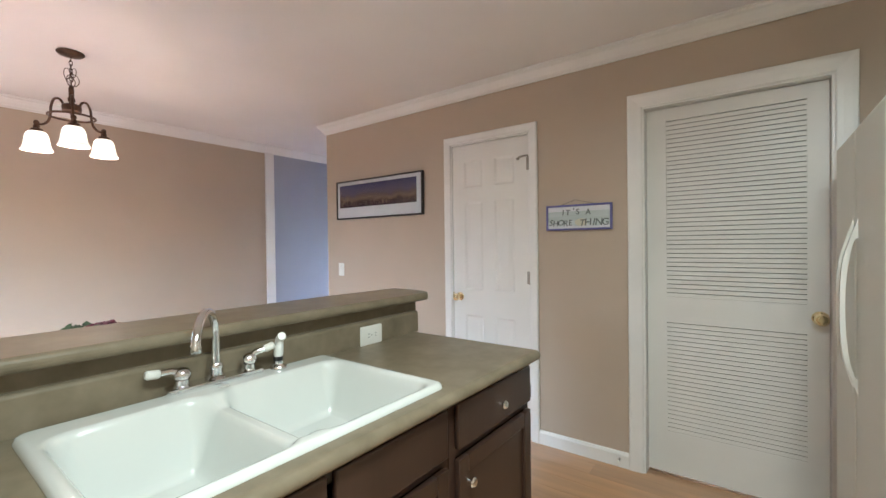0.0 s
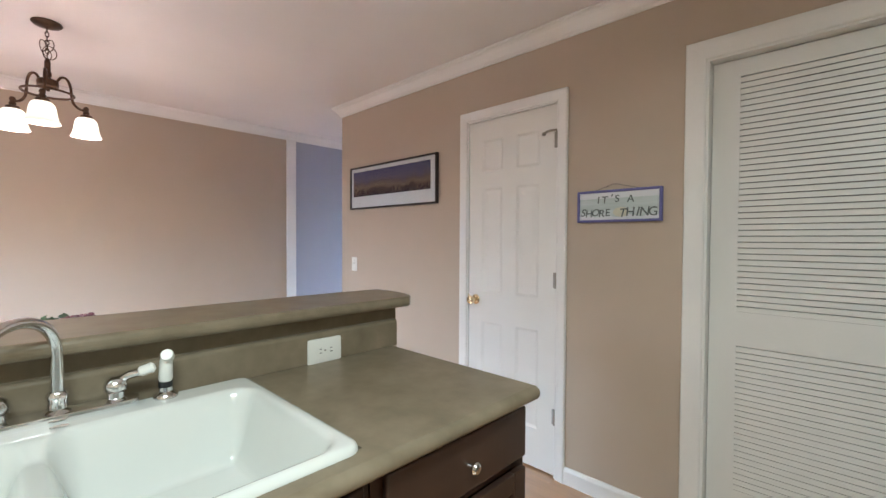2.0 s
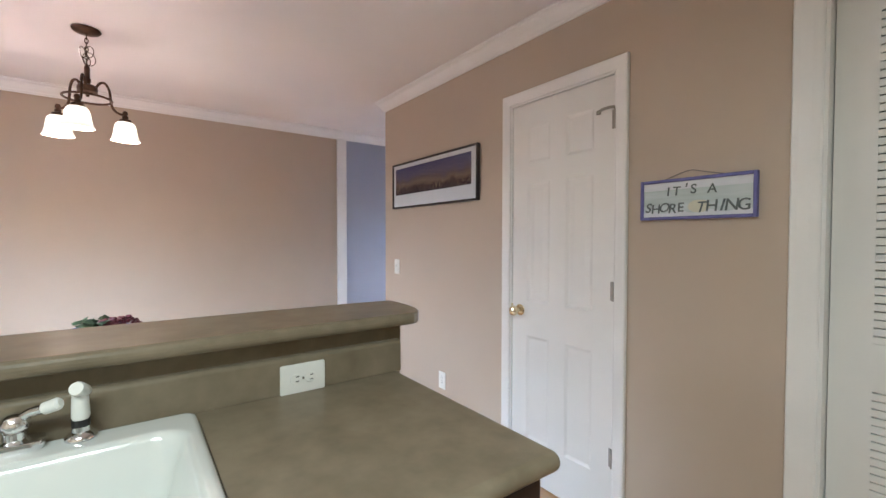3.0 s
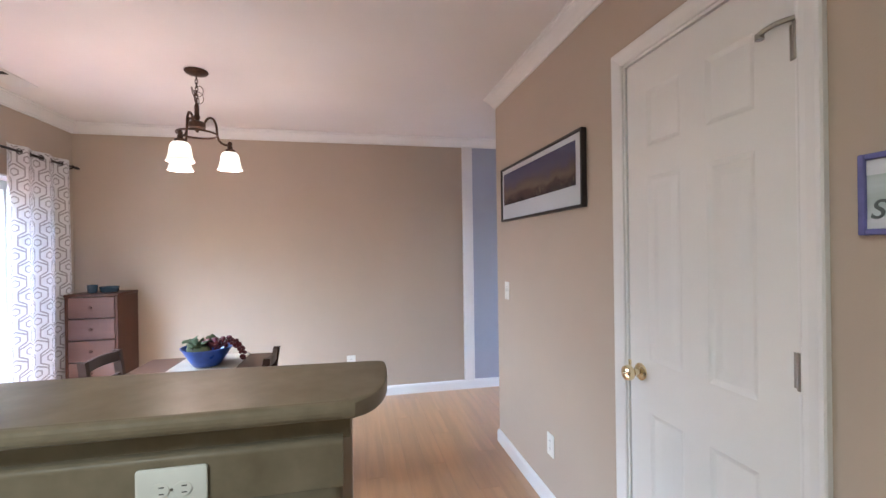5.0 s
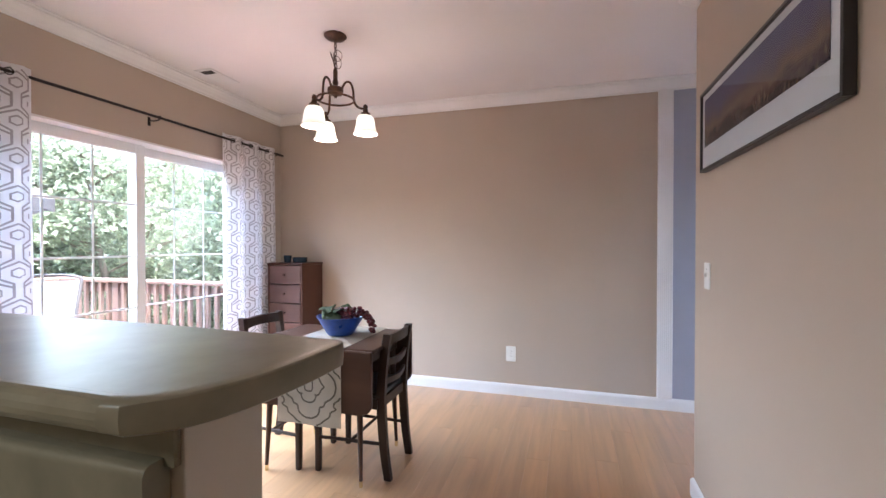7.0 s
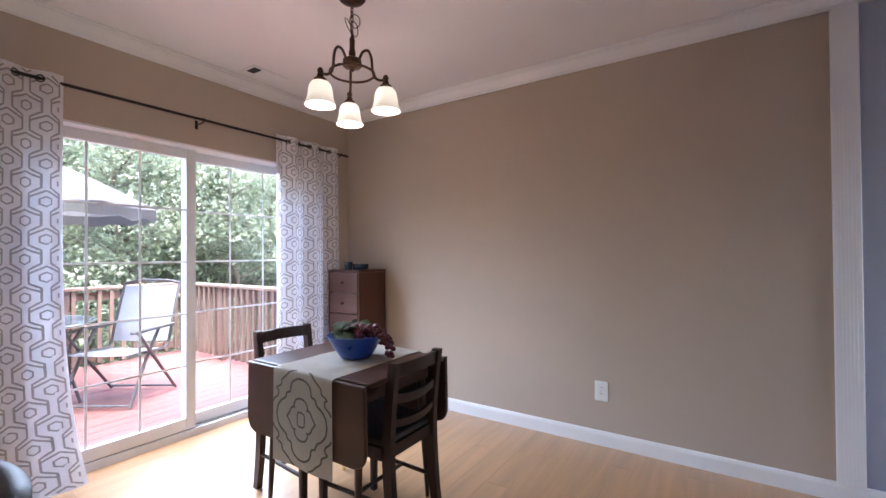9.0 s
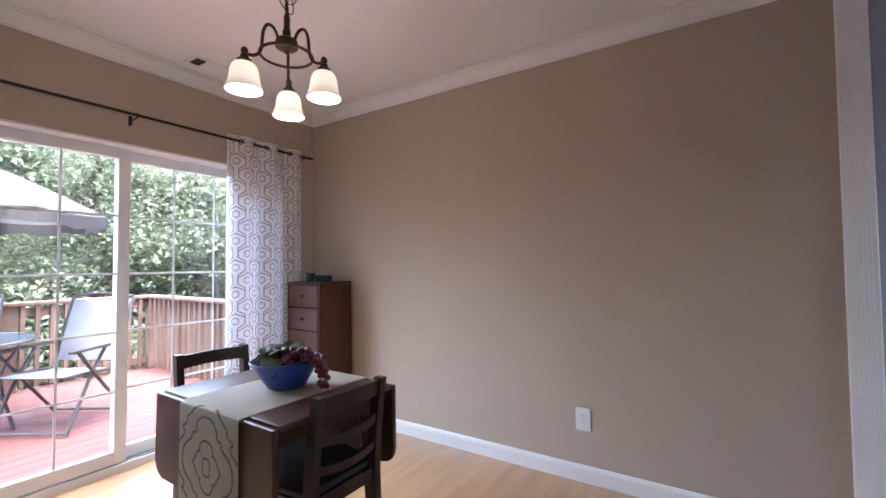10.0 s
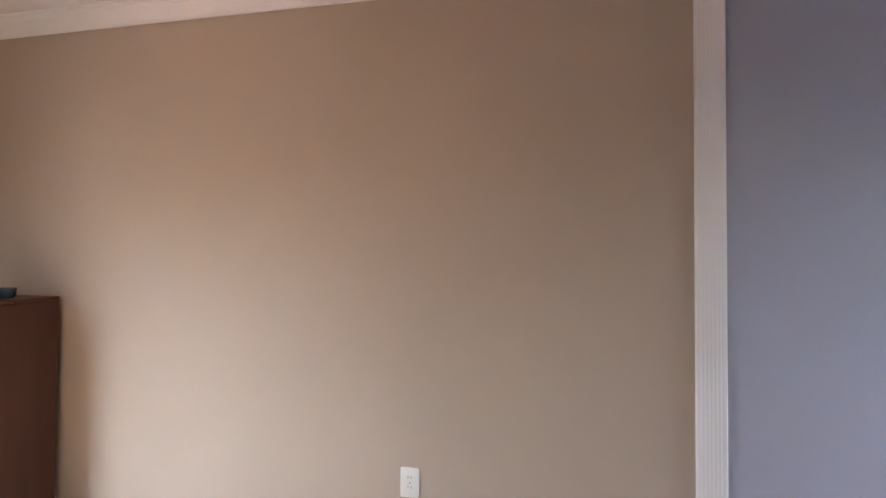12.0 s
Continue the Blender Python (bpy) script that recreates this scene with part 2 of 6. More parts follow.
def skyline_mat():
    """A night panorama: violet dusk sky, a warm band of lit shore, dark water with streaks."""
    m = bpy.data.materials.new("night_panorama_print")
    m.use_nodes = True
    n, l = m.node_tree.nodes, m.node_tree.links
    p = n["Principled BSDF"]
    p.inputs["Roughness"].default_value = 0.25
    tc = n.new("ShaderNodeTexCoord")
    sep = n.new("ShaderNodeSeparateXYZ")
    l.new(tc.outputs["Object"], sep.inputs[0])
    warp = n.new("ShaderNodeTexNoise")
    warp.inputs["Scale"].default_value = 9
    l.new(tc.outputs["Object"], warp.inputs["Vector"])
    z = n.new("ShaderNodeMath")
    z.operation = "MULTIPLY_ADD"
    z.inputs[1].default_value = 0.09
    l.new(warp.outputs["Fac"], z.inputs[0])
    l.new(sep.outputs["Z"], z.inputs[2])
    rng = n.new("ShaderNodeMapRange")
    rng.inputs["From Min"].default_value, rng.inputs["From Max"].default_value = -0.02, 0.20
    l.new(z.outputs[0], rng.inputs["Value"])
    # tones lifted: haze from reflections in the glazing is put into the print's colours
    ramp = n.new("ShaderNodeValToRGB")
    e = ramp.color_ramp.elements
    e[0].position, e[0].color = 0.0, (0.05, 0.035, 0.05, 1)
    e[1].position, e[1].color = 1.0, (0.09, 0.08, 0.17, 1)
    for at, col in ((0.22, (0.10, 0.06, 0.06, 1)), (0.34, (0.24, 0.16, 0.12, 1)), (0.48, (0.17, 0.12, 0.13, 1)), (0.62, (0.16, 0.13, 0.20, 1)), (0.8, (0.125, 0.115, 0.22, 1))):
        k = e.new(at)
        k.color = col
    l.new(rng.outputs[0], ramp.inputs[0])
    mp = n.new("ShaderNodeMapping")
    mp.inputs["Scale"].default_value = (1.0, 1.0, 0.4)
    l.new(tc.outputs["Object"], mp.inputs[0])
    sp = n.new("ShaderNodeTexNoise")
    sp.inputs["Scale"].default_value, sp.inputs["Detail"].default_value = 55, 2
    l.new(mp.outputs[0], sp.inputs["Vector"])
    cut = n.new("ShaderNodeMapRange")
    cut.inputs["From Min"].default_value, cut.inputs["From Max"].default_value = 0.55, 0.8
    l.new(sp.outputs["Fac"], cut.inputs["Value"])
    band = n.new("ShaderNodeMapRange")
    band.inputs["From Min"].default_value, band.inputs["From Max"].default_value = 0.52, 0.36
    l.new(rng.outputs[0], band.inputs["Value"])
    both = n.new("ShaderNodeMath")
    both.operation = "MULTIPLY"
    l.new(cut.outputs[0], both.inputs[0])
    l.new(band.outputs[0], both.inputs[1])
    mix = n.new("ShaderNodeMix")
    mix.data_type = "RGBA"
    l.new(both.outputs[0], mix.inputs["Factor"])
    l.new(ramp.outputs[0], mix.inputs["A"])
    mix.inputs["B"].default_value = (0.34, 0.26, 0.17, 1)
    l.new(mix.outputs["Result"], p.inputs["Base Color"])
    return m


PANORAMA = skyline_mat()
MATBOARD = mat("white_mat_board", (0.74, 0.73, 0.75), 0.6, vary=0.02, bump=0.02)
BLACKFRAME = mat("black_frame", (0.02, 0.016, 0.016), 0.35, vary=0.1, bump=0.0)
SIGNBLUE = mat("violet_blue_painted_wood", (0.14, 0.14, 0.36), 0.55, vary=0.15, scale=20, bump=0.15)
SIGNFACE = mat("washed_sea_green_paint", (0.42, 0.50, 0.48), 0.6, vary=0.1, scale=7, fine=60, bump=0.05, second=(0.60, 0.66, 0.68), stretch=(0.3, 1, 3))
SIGNWHITE = mat("chalky_white_paint", (0.66, 0.68, 0.72), 0.6, vary=0.06, scale=14, bump=0.05, stretch=(0.3, 1, 2))
SIGNYELLOW = mat("sand_yellow_paint", (0.58, 0.57, 0.46), 0.6, vary=0.08, scale=14, bump=0.05)
INK = mat("dark_green_grey_lettering", (0.11, 0.13, 0.13), 0.6, vary=0.1, bump=0.0)


# ---- mesh helpers ----
OFF = {}


def thing(name, loc, label, category, group="", rz=0.0, local=False, kind=""):
    """A top-level thing: an Empty at its base. Parts are given in world coordinates, or in its own with local=True."""
    ob = new(name)
    ob.empty_display_size = 0.1
    ob.matrix_world = pose(*loc, 0, 0, rz)
    OFF[ob] = Matrix.Identity(4) if local else Matrix.Translation(-Vector(loc))
    return tagged(ob, label, category, group, kind)


def mesh_of(name, bm, material, smooth=0.0):
    me = bpy.data.meshes.new(name)
    bmesh.ops.recalc_face_normals(bm, faces=bm.faces)
    if smooth:
        many = len(bm.faces) > 600
        for f in bm.faces:
            f.smooth = many or f.calc_area() < 0.012
        for e in bm.edges:
            if len(e.link_faces) == 2 and e.calc_face_angle(3.2) > radians(smooth):
                e.smooth = False
    bm.to_mesh(me)
    bm.free()
    me.materials.append(material)
    return me


def part(name, bm, material, parent, label="", smooth=40):
    off = OFF[parent]
    bm.transform(off)
    ob = new(name, mesh_of(name, bm, material, smooth))
    ob.parent = parent
    OFF[ob] = off
    return tagged(ob, label)


def solid(name, bm, material, label="", category="", kind="structure", smooth=40):
    ob = new(name, mesh_of(name, bm, material, smooth))
    OFF[ob] = Matrix.Identity(4)
    return tagged(ob, label, category, "", kind)


def piece(name, me, m, parent):
    ob = new(name, me)
    ob.parent = parent
    ob.matrix_basis = OFF[parent] @ m
    return ob


def B(*boxes, bevel=0.0, seg=2, bm=None):
    """A bmesh of boxes (x0, y0, z0, x1, y1, z1), bevelled."""
    bm = bm or bmesh.new()
    for x0, y0, z0, x1, y1, z1 in boxes:
        r = bmesh.ops.create_cube(bm, size=1)
        bmesh.ops.scale(bm, verts=r["verts"], vec=(abs(x1 - x0), abs(y1 - y0), abs(z1 - z0)))
        bmesh.ops.translate(bm, verts=r["verts"], vec=((x0 + x1) / 2, (y0 + y1) / 2, (z0 + z1) / 2))
        if bevel:
            es = list({e for v in r["verts"] for e in v.link_edges})
            bmesh.ops.bevel(bm, geom=es, offset=bevel, segments=seg, profile=0.5, affect="EDGES")
    return bm


def prism(bm, pts, axis, a, b, bevel=0.0, seg=2):
    """Extrudes a 2D outline along an axis from a to b. Outline in the two other axes, in x, y, z order."""
    def place(p, h):
        return {"x": (h, p[0], p[1]), "y": (p[0], h, p[1]), "z": (p[0], p[1], h)}[axis]
    lo = [bm.verts.new(place(p, a)) for p in pts]
    hi = [bm.verts.new(place(p, b)) for p in pts]
    n = len(pts)
    faces = [bm.faces.new(lo), bm.faces.new(hi)] + [bm.faces.new((lo[i], lo[(i + 1) % n], hi[(i + 1) % n], hi[i])) for i in range(n)]
    if bevel:
        es = list({e for f in faces[:2] for e in f.edges})
        bmesh.ops.bevel(bm, geom=es, offset=bevel, segments=seg, profile=0.5, affect="EDGES")
    return bm


def pane(name, corners, parent):
    """A glass pane: one sheet, its front to the room, that lets light through."""
    me = bpy.data.meshes.new(name)
    me.from_pydata([OFF[parent] @ Vector(c) for c in corners], [], [(0, 1, 2, 3)])
    me.materials.append(GLASS)
    ob = new(name, me)
    ob.parent = parent
    ob.visible_shadow = False
    return ob


def tube(bm, pts, r, seg=10, closed=False, caps=True):
    """A round tube along points; r is one radius or one for each point."""
    pts = [Vector(p) for p in pts]
    n = len(pts)
    rad = r if isinstance(r, (list, tuple)) else [r] * n
    rings, side = [], None
    for i, p in enumerate(pts):
        d = (pts[(i + 1) % n] - pts[i - 1]) if closed or 0 < i < n - 1 else (pts[1] - pts[0] if i == 0 else pts[-1] - pts[-2])
        d = d.normalized()
        if side is None:
            side = d.orthogonal().normalized()
        side = (side - d * side.dot(d)).normalized()
        up = d.cross(side)
        rings.append([bm.verts.new(p + (side * math.cos(a) + up * math.sin(a)) * rad[i]) for a in (2 * math.pi * k / seg for k in range(seg))])
    for i in range(n if closed else n - 1):
        a, b = rings[i], rings[(i + 1) % n]
        if closed and i == n - 1:
            k0 = min(range(seg), key=lambda k: (b[k].co - a[0].co).length)
            b = b[k0:] + b[:k0]
        for k in range(seg):
            bm.faces.new((a[k], a[(k + 1) % seg], b[(k + 1) % seg], b[k]))
    if caps and not closed:
        bm.faces.new(rings[0])
        bm.faces.new(list(reversed(rings[-1])))
    return bm


def lathe(bm, prof, centre=(0, 0, 0), seg=24, m=None):
    """Turns (radius, height) pairs about the upright axis at centre."""
    m = m or Matrix.Identity(4)
    rings = []
    for r, z in prof:
        if r < 1e-5:
            rings.append([bm.verts.new(Vector(centre) + m @ Vector((0, 0, z)))])
        else:
            rings.append([bm.verts.new(Vector(centre) + m @ Vector((r * math.cos(2 * math.pi * k / seg), r * math.sin(2 * math.pi * k / seg), z))) for k in range(seg)])
    for a, b in zip(rings, rings[1:]):
        for k in range(seg):
            k1 = (k + 1) % seg
            if len(a) == 1 and len(b) > 1:
                bm.faces.new((a[0], b[k], b[k1]))
            elif len(b) == 1 and len(a) > 1:
                bm.faces.new((a[k], a[k1], b[0]))
            elif len(a) > 1:
                bm.faces.new((a[k], a[k1], b[k1], b[k]))
    return bm


def arc(cx, cy, r, a0, a1, n=6):
    return [(cx + r * math.cos(radians(a0 + (a1 - a0) * i / n)), cy + r * math.sin(radians(a0 + (a1 - a0) * i / n))) for i in range(n + 1)]


def round_rect(x0, y0, x1, y1, r, n=5):
    return arc(x1 - r, y1 - r, r, 0, 90, n) + arc(x0 + r, y1 - r, r, 90, 180, n) + arc(x0 + r, y0 + r, r, 180, 270, n) + arc(x1 - r, y0 + r, r, 270, 360, n)


def bezier(pts, n=24):
    """A smooth line through points (Catmull-Rom)."""
    P = [Vector(p) for p in pts]
    P = [P[0] * 2 - P[1]] + P + [P[-1] * 2 - P[-2]]
    out = []
    segs = len(P) - 3
    for i in range(segs):
        a, b, c, d = P[i:i + 4]
        m = max(2, n // segs)
        for k in range(m + (i == segs - 1)):
            t = k / m
            out.append(0.5 * ((2 * b) + (c - a) * t + (2 * a - 5 * b + 4 * c - d) * t * t + (3 * b - a - 3 * c + d) * t ** 3))
    return out


def ribbon(bm, pts, width, place, closed=True):
    """A flat band along 2D points, each laid onto a surface by place(u, v)."""
    n = len(pts)
    pts = [Vector(p) for p in pts]
    a, b = [], []
    for i in range(n):
        d = (pts[(i + 1) % n] - pts[i - 1]) if closed else pts[min(i + 1, n - 1)] - pts[max(i - 1, 0)]
        if d.length < 1e-9:
            d = Vector((1, 0))
        d.normalize()
        k = Vector((-d.y, d.x)) * width / 2
        a.append(bm.verts.new(place(*(pts[i] + k))))
        b.append(bm.verts.new(place(*(pts[i] - k))))
    for i in range(n if closed else n - 1):
        j = (i + 1) % n
        bm.faces.new((a[i], a[j], b[j], b[i]))


def dense(pts, step, closed=True):
    out = []
    n = len(pts)
    for i in range(n if closed else n - 1):
        p, q = Vector(pts[i]), Vector(pts[(i + 1) % n])
        m = max(1, int((q - p).length / step))
        out += [p + (q - p) * k / m for k in range(m)]
    return out if closed else out + [Vector(pts[-1])]


# ---- large structure ----
EX = 3.35           # kitchen wall behind the refrigerator
HY = 8.0            # far end of the hall
solid("wall_dining", B((WX - 0.12, SY - 0.2, 0, WX, 5.566, CEIL)), TAN, "tan painted dining room wall", "wall")
solid("wall_hall_west", B((WX - 0.12, 5.57, 0, WX - 0.001, HY, CEIL)), BLUE, "pale blue painted hall wall", "wall")
solid("wall_sliding_door", B((WX - 0.12, SY - 0.2, 0, -1.94, SY, CEIL), (-1.94, SY - 0.2, 1.925, -0.07, SY, CEIL), (-0.07, SY - 0.2, 0, EX + 0.12, SY, CEIL)), TAN, "tan painted outer wall round a sliding door", "wall")
D1 = (0.303, 0.946, 2.066)
D2 = (1.640, 2.447, 2.084)
solid("wall_doors", B((-1.167, WY, 0, D1[0], WY + 0.12, CEIL), (D1[0], WY, D1[2], D1[1], WY + 0.12, CEIL), (D1[1], WY, 0, D2[0], WY + 0.12, CEIL),
                      (D2[0], WY, D2[2], D2[1], WY + 0.12, CEIL), (D2[1], WY, 0, EX + 0.12, WY + 0.12, CEIL)), TAN, "tan painted wall with a pantry door and a louvred door", "wall")
solid("wall_hall_east", B((-1.167, WY + 0.12, 0, -1.047, HY, CEIL)), BLUE, "pale blue painted hall side wall", "wall")
solid("wall_closets", B((-1.045, 6.2, 0, EX + 0.12, 6.3, CEIL)), TAN, "plain back wall of the closets", "wall")
solid("wall_kitchen_east", B((EX, SY, 0, EX + 0.12, WY, CEIL)), TAN, "tan painted kitchen wall", "wall")
solid("wall_hall_north", B((WX - 0.12, HY, 0, -2.25, HY + 0.12, CEIL), (-1.25, HY, 0, -1.02, HY + 0.12, CEIL), (-2.25, HY, 0, -1.25, HY + 0.12, 0.8), (-2.25, HY, 2.2, -1.25, HY + 0.12, CEIL)), BLUE, "pale blue end wall of the hall", "wall")
# window added at the hall's unseen end to account for daylight there
w2 = thing("window_1", (-1.75, HY + 0.05, 0.8), "assumed white framed hall window, out of view", "window", kind="structure")
part("window_frame", B((-2.25, HY + 0.03, 0.8, -2.19, HY + 0.08, 2.2), (-1.31, HY + 0.03, 0.8, -1.25, HY + 0.08, 2.2), (-2.19, HY + 0.03, 0.8, -1.31, HY + 0.08, 0.86), (-2.19, HY + 0.03, 2.14, -1.31, HY + 0.08, 2.2)), TRIM, w2)
pane("pane", [(-2.19, HY + 0.05, 0.86), (-1.31, HY + 0.05, 0.86), (-1.31, HY + 0.05, 2.14), (-2.19, HY + 0.05, 2.14)], w2)
solid("ceiling", B((WX - 0.12, SY - 0.2, CEIL, EX + 0.12, HY + 0.12, CEIL + 0.1)), CEILING, "white painted ceiling", "ceiling")
solid("floor_base", B((WX - 0.12, SY - 0.2, -0.12, EX + 0.12, HY + 0.12, -0.006)), OAK_JOINT, "dark floor base under oak planks", "floor")


# crown moulding, baseboard, casings: one profile swept straight
CROWN = [(0.0, -0.086), (0.010, -0.086), (0.013, -0.074), (0.020, -0.068), (0.030, -0.050), (0.046, -0.030), (0.058, -0.022), (0.060, -0.012), (0.068, -0.009), (0.068, -0.001), (0.0, -0.001)]
BASE = [(0.0, 0.0), (0.014, 0.0), (0.014, 0.070), (0.011, 0.080), (0.006, 0.088), (0.0, 0.090)]


def run(bm, prof, a, b, out, z, ma=0.0, mb=0.0):
    """Sweeps a moulding profile from a to b on a wall; out is the way off the wall. ma, mb: mitre signs at the ends."""
    a, b, out = Vector((*a, z)), Vector((*b, z)), Vector((*out, 0))
    d = (b - a).normalized()
    A = [bm.verts.new(a + out * u + Vector((0, 0, v)) + d * (ma * u)) for u, v in prof]
    Bv = [bm.verts.new(b + out * u + Vector((0, 0, v)) + d * (mb * u)) for u, v in prof]
    n = len(prof)
    bm.faces.new(A), bm.faces.new(Bv)
    for i in range(n):
        bm.faces.new((A[i], A[(i + 1) % n], Bv[(i + 1) % n], Bv[i]))


def moulding(name, prof, z, runs, label):
    bm = bmesh.new()
    for r in runs:
        run(bm, prof, *r[:3], z, *r[3:])
    return solid(name, bm, TRIM, label, "trim", smooth=30)


moulding("crown_moulding_dining", CROWN, CEIL, [((WX, SY), (WX, HY), (1, 0), 1, -1)], "white crown moulding along the dining and hall wall")
moulding("crown_moulding_slider", CROWN, CEIL, [((WX, SY), (EX, SY), (0, 1), 1, -1)], "white crown moulding above the sliding door")
moulding("crown_moulding_doors", CROWN, CEIL, [((-1.167, WY), (EX, WY), (0, -1), -1, -1), ((-1.167, WY), (-1.167, HY), (-1, 0), -1, -1)], "white crown moulding along the door wall")
moulding("baseboard_dining", BASE, 0, [((WX, SY), (WX, HY), (1, 0), 1, -1)], "white baseboard along the dining wall")
moulding("baseboard_slider", BASE, 0, [((WX, SY), (-1.96, SY), (0, 1), 1, 0), ((-0.05, SY), (0.66, SY), (0, 1), 0, 0)], "white baseboard beside the sliding door")
moulding("baseboard_doors", BASE, 0, [((-1.167, WY), (0.245, WY), (0, -1), -1, 0), ((1.004, WY), (1.561, WY), (0, -1), 0, 0), ((2.526, WY), (EX, WY), (0, -1), 0, 0), ((-1.167, WY), (-1.167, HY), (-1, 0), -1, 0)], "white baseboard along the door wall")

# fluted upright between the tan and the blue wall
bm = bmesh.new()
prof = [(5.516, 0.0), (5.516, 0.017), (5.520, 0.020)]
for k in range(6):
    y = 5.5285 + k * 0.0135
    prof += [(y, 0.020), (y + 0.003, 0.0192), (y + 0.0065, 0.0192), (y + 0.0095, 0.020)]
prof += [(5.615, 0.020), (5.619, 0.017), (5.619, 0.0)]
prism(bm, [(WX + 0.001 + v, u) for u, v in prof], "z", 0.089, CEIL - 0.086)
solid("trim_fluted", bm, TRIM, "white fluted upright trim on the wall", "trim", smooth=0)


def casing(name, x0, x1, top, w, label):
    """Door casing with a stepped profile, mitred at the head, and the jamb inside."""
    prof = [(0.0, 0.0), (0.0, 0.010), (0.006, 0.013), (w * 0.35, 0.014), (w * 0.75, 0.018), (w - 0.004, 0.018), (w, 0.014), (w, 0.0)]
    bm = bmesh.new()
    rails = []
    for u, v in prof:
        rails.append([(x0 - u, 0.0, v), (x0 - u, top + u, v), (x1 + u, top + u, v), (x1 + u, 0.0, v)])
    V = [[bm.verts.new((x, WY - v, z)) for x, z, v in r] for r in rails]
    for a, b in zip(V, V[1:]):
        for k in range(3):
            bm.faces.new((a[k], a[k + 1], b[k + 1], b[k]))
    for k in (0, 3):
        bm.faces.new([r[k] for r in V])
    for k in range(3):
        bm.faces.new((V[0][k], V[0][k + 1], V[-1][k + 1], V[-1][k]))
    B((x0 - 0.001, WY - 0.003, 0, x0 + 0.010, WY + 0.118, top), (x1 - 0.010, WY - 0.003, 0, x1 + 0.001, WY + 0.118, top), (x0 + 0.010, WY - 0.003, top - 0.010, x1 - 0.010, WY + 0.118, top + 0.001), bm=bm)
    return solid(name, bm, TRIM, label, "trim", smooth=20)


casing("trim_pantry_door", D1[0], D1[1], D1[2], 0.057, "white casing round the pantry door")
casing("trim_louvred_door", D2[0], D2[1], D2[2], 0.078, "white casing round the louvred door")


# ---- six-panel pantry door ----
def panel_door():
    x0, x1, y0, z0, z1 = D1[0] + 0.013, D1[1] - 0.013, WY + 0.004, 0.012, D1[2] - 0.014
    t = thing("door_1", ((x0 + x1) / 2, y0, 0), "closed white six-panel pantry door", "door", kind="structure")
    w = x1 - x0
    st, mid = 0.105, 0.10
    zs = [(0.235, 0.800), (0.985, 1.630), (1.735, 1.930)]
    xs = [(x0 + st, x0 + w / 2 - mid / 2), (x0 + w / 2 + mid / 2, x1 - st)]
    boxes = [(x0, y0, z0, x0 + st, y0 + 0.035, z1), (x1 - st, y0, z0, x1, y0 + 0.035, z1), (xs[0][1], y0, z0, xs[1][0], y0 + 0.035, z1)]
    edges = [z0] + [v for z in zs for v in z] + [z1]
    for a, b in xs:
        for k in range(0, len(edges), 2):
            boxes.append((a, y0, edges[k], b, y0 + 0.035, edges[k + 1]))
    part("stiles_and_rails", B(*boxes), DOORW, t)
    for a, b in xs:
        for c, d in zs:
            bm = bmesh.new()
            loops = [(0.0, 0.0), (0.006, 0.003), (0.016, 0.0058), (0.024, 0.0058), (0.046, 0.0020), (0.052, 0.0016)]
            V = [[bm.verts.new((x, y0 + dep, z)) for x, z in ((a + i, c + i), (b - i, c + i), (b - i, d - i), (a + i, d - i))] for i, dep in loops]
            for p, q in zip(V, V[1:]):
                for k in range(4):
                    bm.faces.new((p[k], p[(k + 1) % 4], q[(k + 1) % 4], q[k]))
            bm.faces.new(V[-1])
            back = [bm.verts.new((v.co.x, y0 + 0.034, v.co.z)) for v in V[0]]
            bm.faces.new(back)
            for k in range(4):
                bm.faces.new((V[0][k], V[0][(k + 1) % 4], back[(k + 1) % 4], back[k]))
            part("panel", bm, DOORW, t, smooth=12)
    m = Matrix.Rotation(radians(90), 4, "X")
    kx, kz = x0 + 0.058, 0.933
    k = part("door_knob", lathe(bmesh.new(), [(0.0, 0), (0.031, 0.0), (0.031, 0.004), (0.026, 0.009), (0.012, 0.012), (0.010, 0.028), (0.017, 0.034), (0.026, 0.044), (0.028, 0.054), (0.024, 0.064), (0.012, 0.070), (0, 0.071)], (kx, y0, kz), 24, m), BRASS, t, "polished brass knob")
    part("strike", B((x0 - 0.004, y0 - 0.008, kz - 0.03, x0 + 0.004, y0 + 0.002, kz + 0.03), bevel=0.002), BRASS, t, "brass latch plate")
    for z in (1.858, 1.091, 0.337):
        h = part("hinge", tube(bmesh.new(), [(x1 + 0.006, y0 - 0.006, z - 0.044), (x1 + 0.006, y0 - 0.006, z + 0.044)], 0.0065, 10), STEEL, t, "satin metal hinge barrel")
        part("hinge_leaf", B((x1 - 0.012, y0 - 0.002, z - 0.042, x1 + 0.012, y0 + 0.001, z + 0.042)), STEEL, h)
    bm = tube(bmesh.new(), bezier([(x1 + 0.006, y0 - 0.008, 1.909), (x1 - 0.015, y0 - 0.022, 1.908), (x1 - 0.035, y0 - 0.034, 1.903), (x1 - 0.054, y0 - 0.042, 1.894)], 12), 0.0065, 8)
    lathe(bm, [(0, 0), (0.010, 0.0), (0.010, 0.014), (0, 0.016)], (x1 - 0.057, y0 - 0.036, 1.884), 12)
    part("hinge_stop", bm, STEEL, t, "satin metal hinge-pin door stop")


panel_door()


